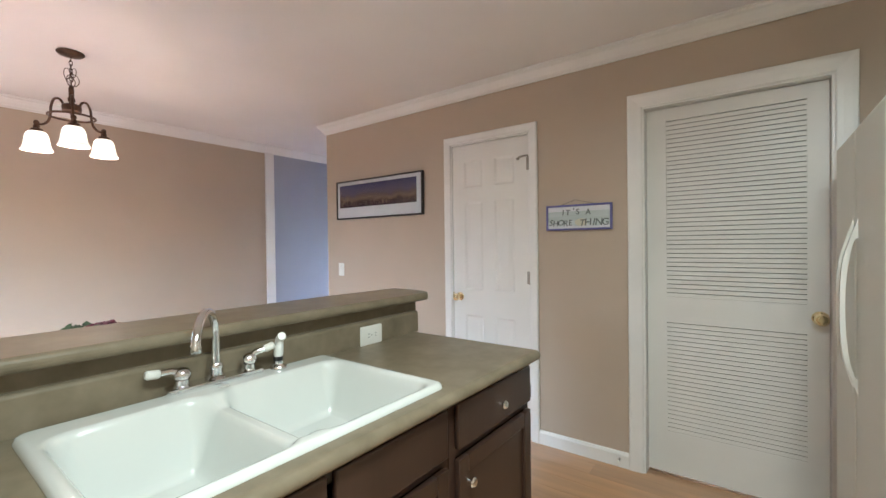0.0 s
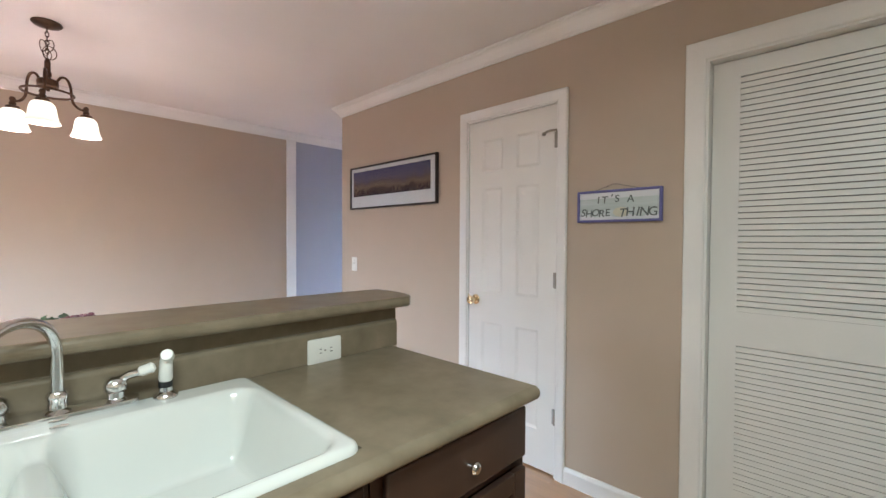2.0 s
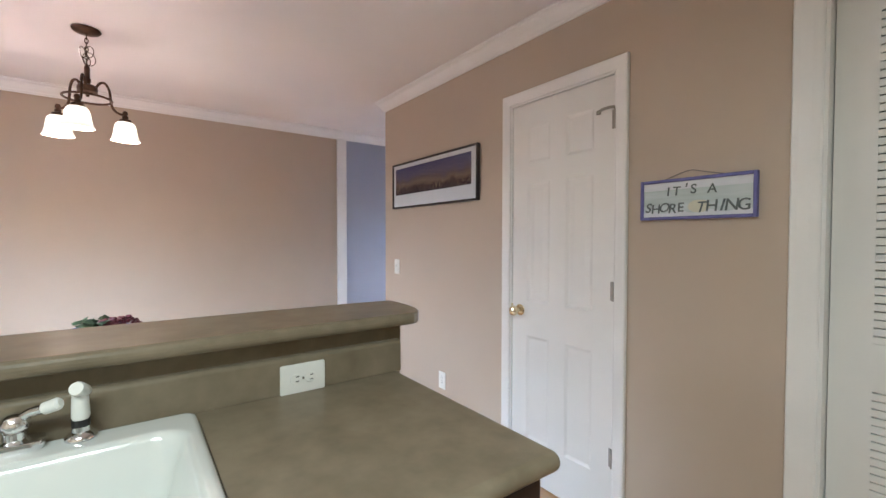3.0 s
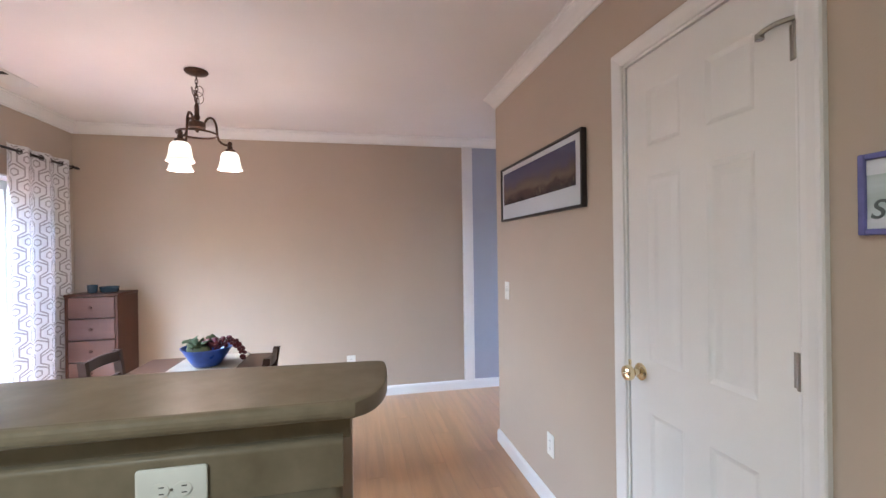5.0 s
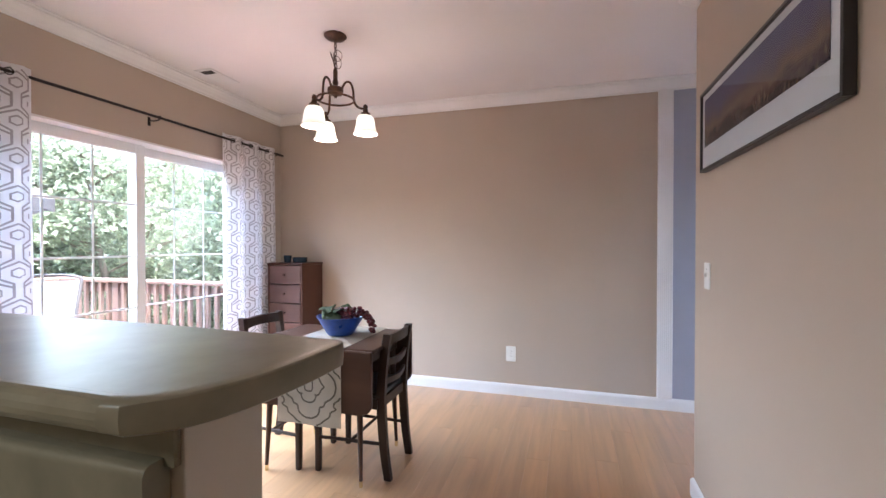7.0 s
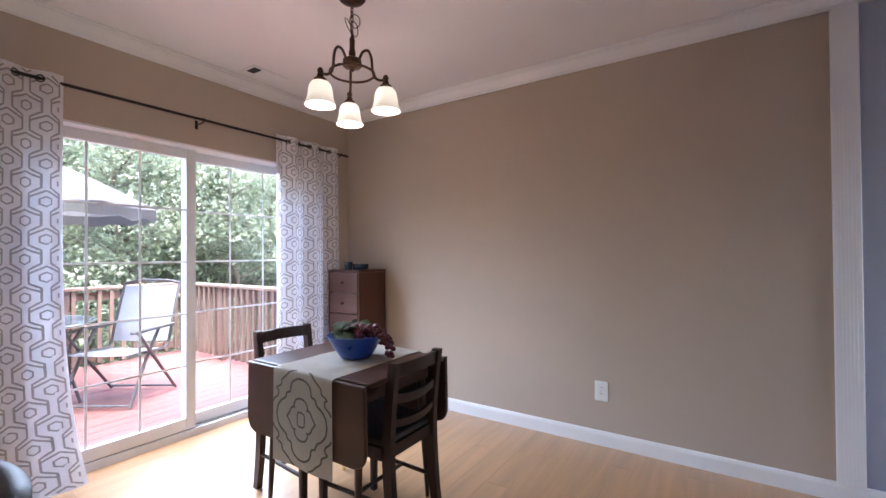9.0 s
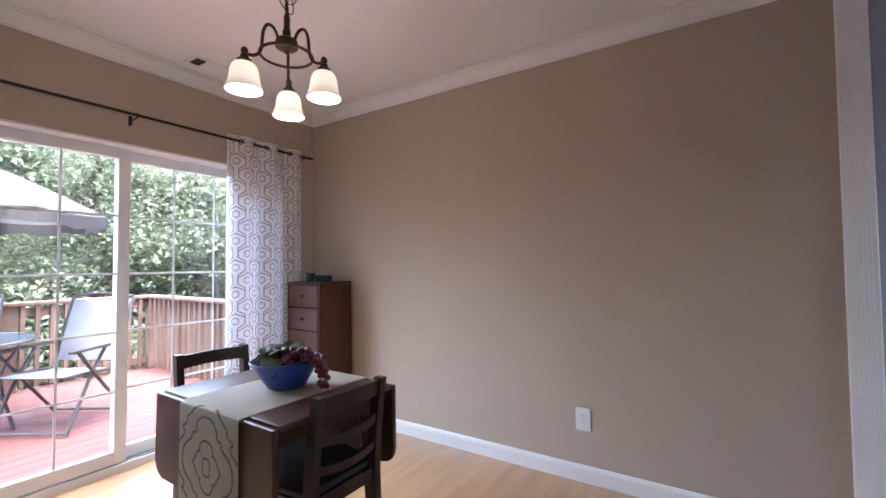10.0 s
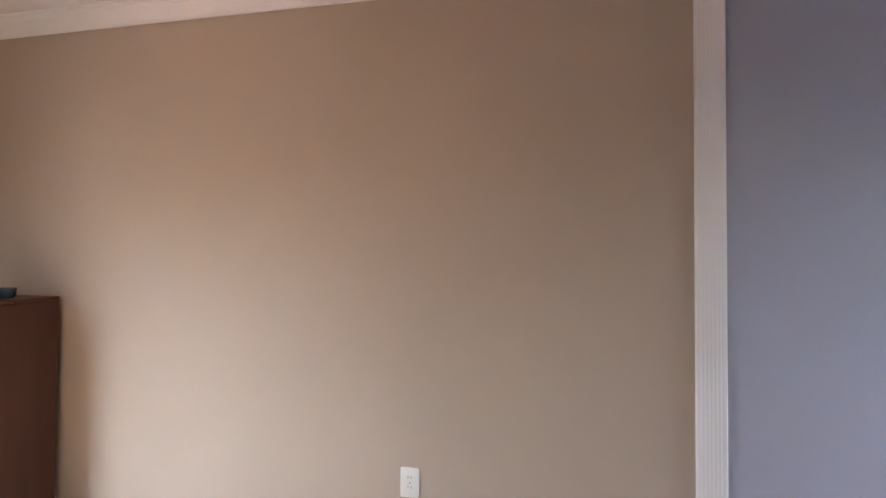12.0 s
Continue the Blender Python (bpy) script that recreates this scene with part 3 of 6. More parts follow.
# ---- louvred door ----
def louvre_door():
    x0, x1, y0, z0, z1 = D2[0] + 0.013, D2[1] - 0.013, WY + 0.052, 0.018, D2[2] - 0.014
    t = thing("door_2", ((x0 + x1) / 2, y0, 0), "closed white louvred utility room door", "door", kind="structure")
    a, b = 1.752, 2.354
    spans = [(0.255, 0.870), (1.014, 1.998)]
    th = 0.034
    part("stiles_and_rails", B((x0, y0, z0, a, y0 + th, z1), (b, y0, z0, x1, y0 + th, z1), (a, y0, z0, b, y0 + th, spans[0][0]), (a, y0, spans[0][1], b, y0 + th, spans[1][0]), (a, y0, spans[1][1], b, y0 + th, z1)), DOORW, t)
    # added sheet behind the slats, coloured as the shade in their gaps
    part("backing", B((a, y0 + th - 0.004, spans[0][0], b, y0 + th - 0.001, spans[0][1]), (a, y0 + th - 0.004, spans[1][0], b, y0 + th - 0.001, spans[1][1])), GAP_SHADE, t)
    pitch = 0.0247
    me = mesh_of("slat", prism(bmesh.new(), [(0.0, 0.0005), (0.0, 0.0197), (0.001, 0.0207), (0.018, 0.0225), (0.022, 0.0225), (0.022, 0.0200), (0.004, 0.0), (0.001, -0.0002)], "x", a - 0.002, b + 0.002), DOORW, 30)
    for lo, hi in spans:
        n = round((hi - lo - 0.001) / pitch)
        for k in range(n):
            piece("slat", me, Matrix.Translation((0, y0 + 0.001, lo + 0.0005 + k * (hi - lo - 0.001) / n)), t)
    m = Matrix.Rotation(radians(90), 4, "X")
    part("door_knob", lathe(bmesh.new(), [(0.0, 0), (0.033, 0.0), (0.033, 0.004), (0.028, 0.010), (0.012, 0.013), (0.011, 0.030), (0.020, 0.036), (0.028, 0.046), (0.029, 0.056), (0.022, 0.066), (0.010, 0.068), (0, 0.066)], (2.401, y0, 0.952), 24, m), BRASS, t, "polished brass knob")
    bs = thing("door_stop", (1.510, WY - 0.014, 0.05), "small spring door stop screwed to the baseboard", "door stop")
    part("spring", tube(bmesh.new(), [(1.510, WY - 0.0145, 0.05), (1.510, WY - 0.05, 0.05)], 0.006, 8), STEEL, bs)
    part("rubber_tip", tube(bmesh.new(), [(1.510, WY - 0.05, 0.05), (1.510, WY - 0.062, 0.05)], 0.008, 8), WHITEP, bs)


louvre_door()


# ---- sliding glass door ----
def sliding_door():
    X0, X1, top, head = -1.94, -0.07, 1.925, 1.913
    t = thing("sliding_door", (-1.0, 2.03, 0), "white vinyl sliding patio door with grilles, closed", "patio door", kind="structure")
    y0, y1 = 1.985, 2.105
    f = part("frame", B((X0, y0, 0, X0 + 0.045, y1, top), (X1 - 0.045, y0, 0, X1, y1, top), (X0 + 0.045, y0, head, X1 - 0.045, y1, top), (X0 + 0.045, y0, -0.004, X1 - 0.045, y1, 0.045)), VINYL, t)
    part("track", B((X0 + 0.045, 2.078, 0.045, X1 - 0.045, 2.086, 0.053), (X0 + 0.045, 2.028, 0.045, X1 - 0.045, 2.036, 0.053)), STEEL, f)
    part("inner_casing", B((X0 + 0.001, y1 + 0.001, 0, X0 + 0.014, SY + 0.004, top - 0.001), (X1 - 0.014, y1 + 0.001, 0, X1 - 0.001, SY + 0.004, top - 0.001), (X0 + 0.014, y1 + 0.001, top - 0.014, X1 - 0.014, SY + 0.004, top - 0.001), bevel=0.002), TRIM, t)

    def leaf(a, b, yc, cols):
        r = 0.062
        lo, hi = 0.052, head
        p = part("sash", B((a, yc - 0.02, lo, a + r, yc + 0.02, hi), (b - r, yc - 0.02, lo, b, yc + 0.02, hi), (a + r, yc - 0.02, lo, b - r, yc + 0.02, lo + 0.075), (a + r, yc - 0.02, hi - r, b - r, yc + 0.02, hi), bevel=0.004), VINYL, t, "white sliding sash")
        pane("pane", [(b - r, yc, lo + 0.075), (a + r, yc, lo + 0.075), (a + r, yc, hi - r), (b - r, yc, hi - r)], p)
        gx0, gx1, gz0, gz1 = a + r, b - r, lo + 0.075, hi - r
        for i in range(1, cols):
            x = gx0 + (gx1 - gx0) * i / cols
            part("grille_bar", B((x - 0.0065, yc + 0.004, gz0, x + 0.0065, yc + 0.010, gz1), bevel=0.002, seg=1), VINYL, p)
        for i in range(1, 5):
            z = gz0 + (gz1 - gz0) * i / 5
            part("grille_bar", B((gx0, yc + 0.0105, z - 0.0065, gx1, yc + 0.0155, z + 0.0065), bevel=0.002, seg=1), VINYL, p)
        return p

    leaf(-1.03, X1 - 0.046, 2.078, 3)
    leaf(X0 + 0.046, -0.975, 2.030, 3)


sliding_door()


# ---- kitchen peninsula ----
PY0, PY1 = SY + 0.004, 4.437
solid("half_wall", B((0.668, PY0, 0, 0.795, 4.458, 1.0515), bevel=0.003), TAN, "tan painted half wall under the bar top", "half wall")


def peninsula():
    # worktop with a rolled front edge
    t = thing("worktop", (1.25, 3.4, 0.845), "olive-brown mottled laminate worktop with a rolled edge", "worktop")
    prof = [(0.90, 0.845), (0.90, 0.885)] + [(1.557 + 0.020 * math.sin(radians(a)), 0.865 + 0.020 * math.cos(radians(a))) for a in range(0, 181, 20)]
    bm = bmesh.new()
    # opening for the sink: four slabs round it
    sx0, sx1, sy0, sy1 = 0.985, 1.512, 3.045, 3.868
    for ya, yb, ra, rb in ((PY0, sy0, 0, 0), (sy1, PY1 - 0.02, 0, 0)):
        prism(bm, prof, "y", ya, yb)
    prism(bm, [(0.90, 0.845), (0.90, 0.885), (sx0, 0.885), (sx0, 0.845)], "y", sy0, sy1)
    prism(bm, [(sx1, 0.845), (sx1, 0.885)] + prof[2:], "y", sy0, sy1)
    # rounded end: shrinking copies of the profile
    steps = [bm.verts.new((x, PY1 - 0.02, z)) for x, z in prof]
    last = steps
    for k in range(1, 7):
        a = radians(90 * k / 6)
        dy, inn = 0.02 * math.sin(a), 0.02 * (1 - math.cos(a))
        cur = []
        for x, z in prof:
            zz = 0.865 + (z - 0.865) * (0.02 - inn) / 0.02
            xx = x if x < 1.0 else x - inn * 1.4
            cur.append(bm.verts.new((xx, PY1 - 0.02 + dy, zz)))
        n = len(prof)
        for i in range(n):
            bm.faces.new((last[i], last[(i + 1) % n], cur[(i + 1) % n], cur[i]))
        last = cur
    bmesh.ops.remove_doubles(bm, verts=bm.verts, dist=0.0002)
    part("top", bm, LAMINATE, t)
    bs = bmesh.new()
    prism(bs, [(0.897, 0.8862), (0.931, 0.8862), (0.931, 0.972)] + arc(0.919, 0.973, 0.012, 0, 90, 5) + [(0.897, 0.985)], "y", PY0, PY1 + 0.002)
    part("backsplash", bs, LAMINATE, t)
    part("fascia", B((0.8965, PY0, 0.975, 0.9055, 4.4535, 1.0355)), LAMINATE, t)
    # bar top
    b = thing("bar_top", (0.7, 3.4, 1.0525), "raised olive-brown laminate bar top with a shaped end", "bar top")
    top, low = 1.0905, 1.0525
    side = [Vector((0.857, PY0)), Vector((0.857, 4.440)), Vector((0.857, 4.458))]
    end = [Vector(p) for p in ((0.842, 4.478), (0.826, 4.492), (0.800, 4.505), (0.768, 4.515), (0.730, 4.522), (0.690, 4.526), (0.650, 4.528), (0.612, 4.528))]
    back = [Vector(p) for p in ((0.596, 4.5275), (0.590, 4.5245), (0.587, 4.518), (0.586, 4.49), (0.566, 4.10), (0.563, 3.60), (0.563, PY0))]
    line = side + end + back
    part("top", prism(bmesh.new(), [tuple(p) for p in line], "z", low, top), LAMINATE, b)
    # the edge rolls full and round along the kitchen side, and flattens into a band round the end
    h = top - low
    bull = [(0.0, 0.9985), (0.007, 1.0), (0.013, 0.95), (0.0175, 0.84), (0.020, 0.68), (0.021, 0.5), (0.020, 0.33), (0.0165, 0.16), (0.009, 0.03), (0.0, 0.003)]
    band = [(0.0, 0.9985), (0.008, 0.999), (0.0135, 0.965), (0.0155, 0.91), (0.016, 0.75), (0.016, 0.5), (0.016, 0.25), (0.0155, 0.09), (0.0125, 0.03), (0.0, 0.003)]
    bm = bmesh.new()
    rows = []
    for i, p in enumerate(line):
        d = line[min(i + 1, len(line) - 1)] - line[max(i - 1, 0)]
        o = Vector((d.y, -d.x)).normalized()
        f = min(1.0, max(0.0, (i - 1) / 2))
        rows.append([bm.verts.new((p.x + o.x * (u0 + (u1 - u0) * f), p.y + o.y * (u0 + (u1 - u0) * f), low + h * (z0 + (z1 - z0) * f))) for (u0, z0), (u1, z1) in zip(bull, band)])
    for r0, r1 in zip(rows, rows[1:]):
        for k in range(len(bull) - 1):
            bm.faces.new((r0[k], r0[k + 1], r1[k + 1], r1[k]))
    part("rolled_edge", bm, LAMINATE, b, "rolled laminate edge", smooth=32)


peninsula()


def sink():
    x0, x1, y0, y1 = 0.951, 1.530, 3.046, 3.884
    t = thing("kitchen_sink", (1.234, 3.47, 0.886), "white enamelled cast-iron double-bowl sink set in the worktop", "sink")
    nx, ny = 76, 112
    bowls = [((1.052, 3.084, 1.500, 3.415), 0.185), ((1.052, 3.455, 1.500, 3.846), 0.17)]

    def sd(x, y, r, rad):
        cx, cy = (r[0] + r[2]) / 2, (r[1] + r[3]) / 2
        qx, qy = abs(x - cx) - (r[2] - r[0]) / 2 + rad, abs(y - cy) - (r[3] - r[1]) / 2 + rad
        return math.hypot(max(qx, 0), max(qy, 0)) + min(max(qx, qy), 0) - rad

    def height(x, y):
        z = 0.902
        e = -sd(x, y, (x0, y0, x1, y1), 0.035)
        if e < 0.014:
            k = max(0.0, e) / 0.014
            z -= 0.014 * (1 - math.sqrt(max(0.0, 1 - (1 - k) ** 2)))
        dip = max(0.0, 1 - abs(y - 3.435) / 0.075) * min(1.0, max(0.0, -sd(x, y, (1.052, 3.084, 1.500, 3.846), 0.055) / 0.06))
        z -= 0.030 * dip * dip * (3 - 2 * dip)
        for r, depth in bowls:
            d = -sd(x, y, r, 0.055)
            if d > -0.012:
                k = min(1.0, (d + 0.012) / 0.070)
                s = k * k * (3 - 2 * k)
                fall = 0.016 * math.hypot(x - (r[0] + r[2]) / 2, y - (r[1] + r[3]) / 2)
                z -= (depth - fall) * s
        return z

    bm = bmesh.new()
    V = []
    for i in range(nx + 1):
        row = []
        for j in range(ny + 1):
            x, y = x0 + (x1 - x0) * i / nx, y0 + (y1 - y0) * j / ny
            cx, cy = min(max(x, x0 + 0.035), x1 - 0.035), min(max(y, y0 + 0.035), y1 - 0.035)
            d = math.hypot(x - cx, y - cy)
            if d > 0.035:
                x, y = cx + (x - cx) * 0.035 / d, cy + (y - cy) * 0.035 / d
            row.append(bm.verts.new((x, y, height(x, y))))
        V.append(row)
    for i in range(nx):
        for j in range(ny):
            bm.faces.new((V[i][j], V[i + 1][j], V[i + 1][j + 1], V[i][j + 1]))
    rim = [V[i][0] for i in range(nx)] + [V[nx][j] for j in range(ny)] + [V[i][ny] for i in range(nx, 0, -1)] + [V[0][j] for j in range(ny, 0, -1)]
    low = [bm.verts.new((v.co.x, v.co.y, 0.8855)) for v in rim]
    for i in range(len(rim)):
        j = (i + 1) % len(rim)
        bm.faces.new((rim[i], rim[j], low[j], low[i]))
    part("basin", bm, ENAMEL, t, smooth=60)
    for r, depth in bowls:
        c = ((r[0] + r[2]) / 2, (r[1] + r[3]) / 2)
        part("drain", lathe(bmesh.new(), [(0, 0.002), (0.030, 0.002), (0.034, 0.005), (0.044, 0.005), (0.046, 0.001), (0.046, -0.004)], (*c, 0.902 - depth), 24), CHROME, t, "chrome drain")
    part("badge", prism(bmesh.new(), [(1.025 + 0.008 * math.cos(radians(a)), 3.478 + 0.016 * math.sin(radians(a))) for a in range(0, 360, 20)], "z", 0.9025, 0.9045, bevel=0.0007, seg=1), CHROME, t, "small oval maker's plate")


sink()


def faucet():
    t = thing("kitchen_faucet", (0.975, 3.479, 0.902), "chrome gooseneck kitchen faucet with two white-tipped levers", "faucet")
    z = 0.9025
    part("deck_plate", prism(bmesh.new(), round_rect(0.948, 3.342, 1.006, 3.622, 0.022), "z", z, z + 0.018, bevel=0.003), CHROME, t)
    d = Vector((0.80, -0.60, 0)).normalized()
    b = Vector((0.975, 3.479, 0))
    pts = [b + Vector((0, 0, z + 0.012)), b + Vector((0, 0, 0.98)), b + Vector((0, 0, 1.05))]
    c = b + d * 0.106 + Vector((0, 0, 1.048))
    for a in range(165, 14, -15):
        pts.append(c + d * (0.106 * math.cos(radians(a))) + Vector((0, 0, 0.082 * math.sin(radians(a)))))
    pts.append(c + d * 0.105 + Vector((0, 0, 0.012)))
    s = part("spout", tube(bmesh.new(), pts, [0.0125] * 2 + [0.0115] * (len(pts) - 2), 16), CHROME, t)
    tip = c + d * 0.1055 + Vector((0, 0, 0.020))
    part("aerator", lathe(bmesh.new(), [(0, 0), (0.0125, 0), (0.0135, 0.004), (0.0135, 0.018), (0.012, 0.022), (0, 0.022)], tip + Vector((0, 0, -0.024)), 16), CHROME, s)
    part("spout_collar", lathe(bmesh.new(), [(0.027, 0), (0.028, 0.005), (0.025, 0.010), (0.019, 0.014), (0.018, 0.032), (0.020, 0.036), (0.020, 0.042), (0.015, 0.050), (0, 0.052)], (0.975, 3.479, z + 0.012), 20), CHROME, s)
    for y, tipx in ((3.385, (-0.004, -0.088, 0.044)), (3.579, (0.030, 0.070, 0.062))):
        base = Vector((0.977, y, z + 0.012))
        h = part("lever", lathe(bmesh.new(), [(0.025, 0), (0.025, 0.006), (0.019, 0.011), (0.018, 0.024), (0.023, 0.030), (0.024, 0.040), (0.019, 0.052), (0.010, 0.058), (0, 0.059)], base, 20), CHROME, t, "chrome lever with a white tip")
        e = Vector(tipx)
        part("lever_arm", tube(bmesh.new(), bezier([base + Vector((0, 0, 0.040)), base + e * 0.28 + Vector((0, 0, 0.040)), base + e * 0.62 + Vector((0, 0, 0.026))], 12), 0.0095, 12), CHROME, h)
        p, q = base + e * 0.60 + Vector((0, 0, 0.0265)), base + e + Vector((0, 0, 0.012))
        part("lever_tip", tube(bmesh.new(), [p, p + (q - p) * 0.1, p + (q - p) * 0.85, q], [0.009, 0.012, 0.0125, 0.008], 12), WHITEP, h, "white lever tip")
    s = thing("side_sprayer", (0.985, 3.676, 0.902), "white pull-out side sprayer in a chrome holder on the sink", "sprayer")
    part("holder", lathe(bmesh.new(), [(0.027, 0), (0.027, 0.006), (0.022, 0.012), (0.016, 0.016), (0.016, 0.026), (0, 0.026)], (0.985, 3.676, z), 20), CHROME, s)
    part("collar", lathe(bmesh.new(), [(0.0155, 0), (0.0155, 0.014), (0, 0.014)], (0.985, 3.676, z + 0.026), 16), BLACKP, s, "black collar")
    m = Matrix.Rotation(radians(8), 4, "Y")
    part("spray_body", lathe(bmesh.new(), [(0.0125, 0), (0.0155, 0.008), (0.0145, 0.036), (0.0132, 0.058), (0.011, 0.066), (0, 0.067)], (0.985, 3.676, z + 0.038), 18, m), WHITEP, s)
    hm = Matrix.Rotation(radians(62), 4, "Y") @ Matrix.Rotation(radians(20), 4, "X")
    part("spray_head", lathe(bmesh.new(), [(0, -0.020), (0.009, -0.020), (0.0125, -0.010), (0.0145, 0.016), (0.0125, 0.021), (0, 0.021)], (0.998, 3.679, z + 0.102), 18, hm), WHITEP, s, "white spray head")


faucet()


def knob(parent, x, y, z):
    m = Matrix.Rotation(radians(90), 4, "Y")
    part("knob", lathe(bmesh.new(), [(0, 0), (0.006, 0), (0.005, 0.010), (0.008, 0.014), (0.0145, 0.019), (0.0155, 0.023), (0.012, 0.028), (0, 0.030)], (x, y, z), 18, m), CHROME, parent, "chrome knob")


def front(name, parent, y0, y1, z0, z1, panel=False, knob_at=None):
    """A cabinet front proud of the frame, with bevelled edges and, for a door, a sunk panel."""
    x = 1.517
    if panel:
        s = 0.055
        bm = B((x, y0, z0, x + 0.019, y0 + s, z1), (x, y1 - s, z0, x + 0.019, y1, z1), (x, y0 + s, z0, x + 0.019, y1 - s, z0 + s), (x, y0 + s, z1 - s, x + 0.019, y1 - s, z1), bevel=0.004)
    else:
        bm = B((x, y0, z0, x + 0.019, y1, z1), bevel=0.006, seg=3)
    o = part(name, bm, ESPRESSO, parent)
    if panel:
        part("panel", B((x, y0 + s - 0.002, z0 + s - 0.002, x + 0.008, y1 - s + 0.002, z1 - s + 0.002), bevel=0.002), ESPRESSO, o)
    if knob_at:
        knob(o, x + 0.019, *knob_at)


def cabinet(y0, y1, label, doors, drawers):
    t = thing("base_cabinet", (1.17, (y0 + y1) / 2, 0.0), label, "cabinet", "base cabinets under the worktop")
    f = 0.035
    for a, b in ((y0, y0 + 0.016), (y1 - 0.016, y1)):
        part("side_panel", B((0.90, a, 0.10, 1.496, b, 0.859)), ESPRESSO, t)
    part("bottom_panel", B((0.90, y0 + 0.016, 0.10, 1.496, y1 - 0.016, 0.118)), ESPRESSO, t)
    part("back_panel", B((0.90, y0 + 0.016, 0.118, 0.91, y1 - 0.016, 0.70)), ESPRESSO, t)
    for a, b in ((y0, y0 + f), (y1 - f, y1)):
        part("frame_stile", B((1.4965, a, 0.10, 1.515, b, 0.859)), ESPRESSO, t)
    for a, b in ((0.83, 0.859), (0.666, 0.696), (0.10, 0.14)):
        part("frame_rail", B((1.4965, y0 + f, a, 1.515, y1 - f, b)), ESPRESSO, t)
    part("toe_kick", B((1.43, y0, 0.0, 1.445, y1, 0.099)), ESPRESSO, t)
    for a, b, k in drawers:
        front("drawer_front", t, a, b, 0.694, 0.838, False, ((a + b) / 2, 0.762) if k else None)
    for a, b, side in doors:
        front("door", t, a, b, 0.125, 0.664, True, (a + 0.045 if side < 0 else b - 0.045, 0.585))


cabinet(3.885, 4.43, "espresso-stained end base cabinet with drawer over door", [(3.912, 4.415, -1)], [(3.912, 4.415, True)])
cabinet(2.985, 3.88, "espresso-stained sink base cabinet with two doors", [(3.01, 3.425, 1), (3.447, 3.858, -1)], [(3.01, 3.425, False), (3.447, 3.858, False)])
cabinet(2.21, 2.98, "espresso-stained base cabinet beside the sink base", [(2.235, 2.60, 1), (2.622, 2.955, -1)], [(2.235, 2.60, True), (2.622, 2.955, True)])


# the worktop run stands against the half wall
for ob in list(scene.collection.objects):
    if ob.parent is None and ob.name.split(".")[0] in ("worktop", "kitchen_sink", "kitchen_faucet", "side_sprayer", "base_cabinet"):
        k = ob.name.split(".")[0]
        ob.location.x -= 0.10 if k in ("worktop", "base_cabinet") else 0.105
        ob.location.y -= 0.0 if k in ("worktop", "base_cabinet") else 0.018
        ob.location.z += 0.0 if k == "base_cabinet" else 0.016


# ---- plates: outlets and a switch ----
def plate(name, at, out, w, h, label, kind):
    """A wall plate centred at a place, facing along out: +x, -x or -y. w runs along the wall, h up."""
    rz = {"+x": 90, "-y": 0}[out]
    t = thing(name, at, label, "outlet" if kind != "switch" else "light switch", rz=rz, local=True)
    part("plate", prism(bmesh.new(), round_rect(-w / 2, -h / 2, w / 2, h / 2, 0.006, 3), "y", -0.0062, -0.0005, bevel=0.0022), WHITEP, t)
    if kind == "switch":
        part("toggle", B((-0.005, -0.016, -0.004, 0.005, -0.006, 0.014), bevel=0.0015), WHITEP, t)
    else:
        for s in (-1, 1):
            cx, cz = (s * 0.0195, 0) if kind == "flat" else (0, s * 0.0195)
            r = part("socket", prism(bmesh.new(), [(cx + 0.0165 * math.cos(radians(a)), cz + 0.0145 * math.sin(radians(a))) for a in range(0, 360, 15)], "y", -0.0082, -0.006, bevel=0.0008, seg=1), WHITEP, t)
            for q in (-1, 1):
                u, v = (q * 0.0062, 0.003) if kind != "flat" else (0.003, q * 0.0062)
                sz = (0.0011, 0.0045) if kind != "flat" else (0.0045, 0.0011)
                part("slot", B((cx + u - sz[0], -0.0085, cz + v - sz[1], cx + u + sz[0], -0.0080, cz + v + sz[1])), BLACKP, r)
    part("screw", lathe(bmesh.new(), [(0, 0.0), (0.003, 0), (0.003, 0.0012), (0, 0.0014)], (0, -0.0062 if kind != "switch" else -0.006, 0.0 if kind != "switch" else 0.03), 10, Matrix.Rotation(radians(90), 4, "X")), STEEL, t)
    return t


plate("worktop_outlet", (0.8315, 4.124, 0.940), "+x", 0.124, 0.082, "white duplex outlet lying sideways on the backsplash", "flat")
plate("wall_outlet", (WX, 4.424, 0.339), "+x", 0.080, 0.124, "white duplex outlet low on the dining wall", "up")
plate("wall_outlet", (-0.349, WY, 0.342), "-y", 0.074, 0.118, "white duplex outlet low on the door wall", "up")
plate("light_switch", (-0.970, WY, 1.100), "-y", 0.074, 0.118, "white toggle switch at the wall's end", "switch")


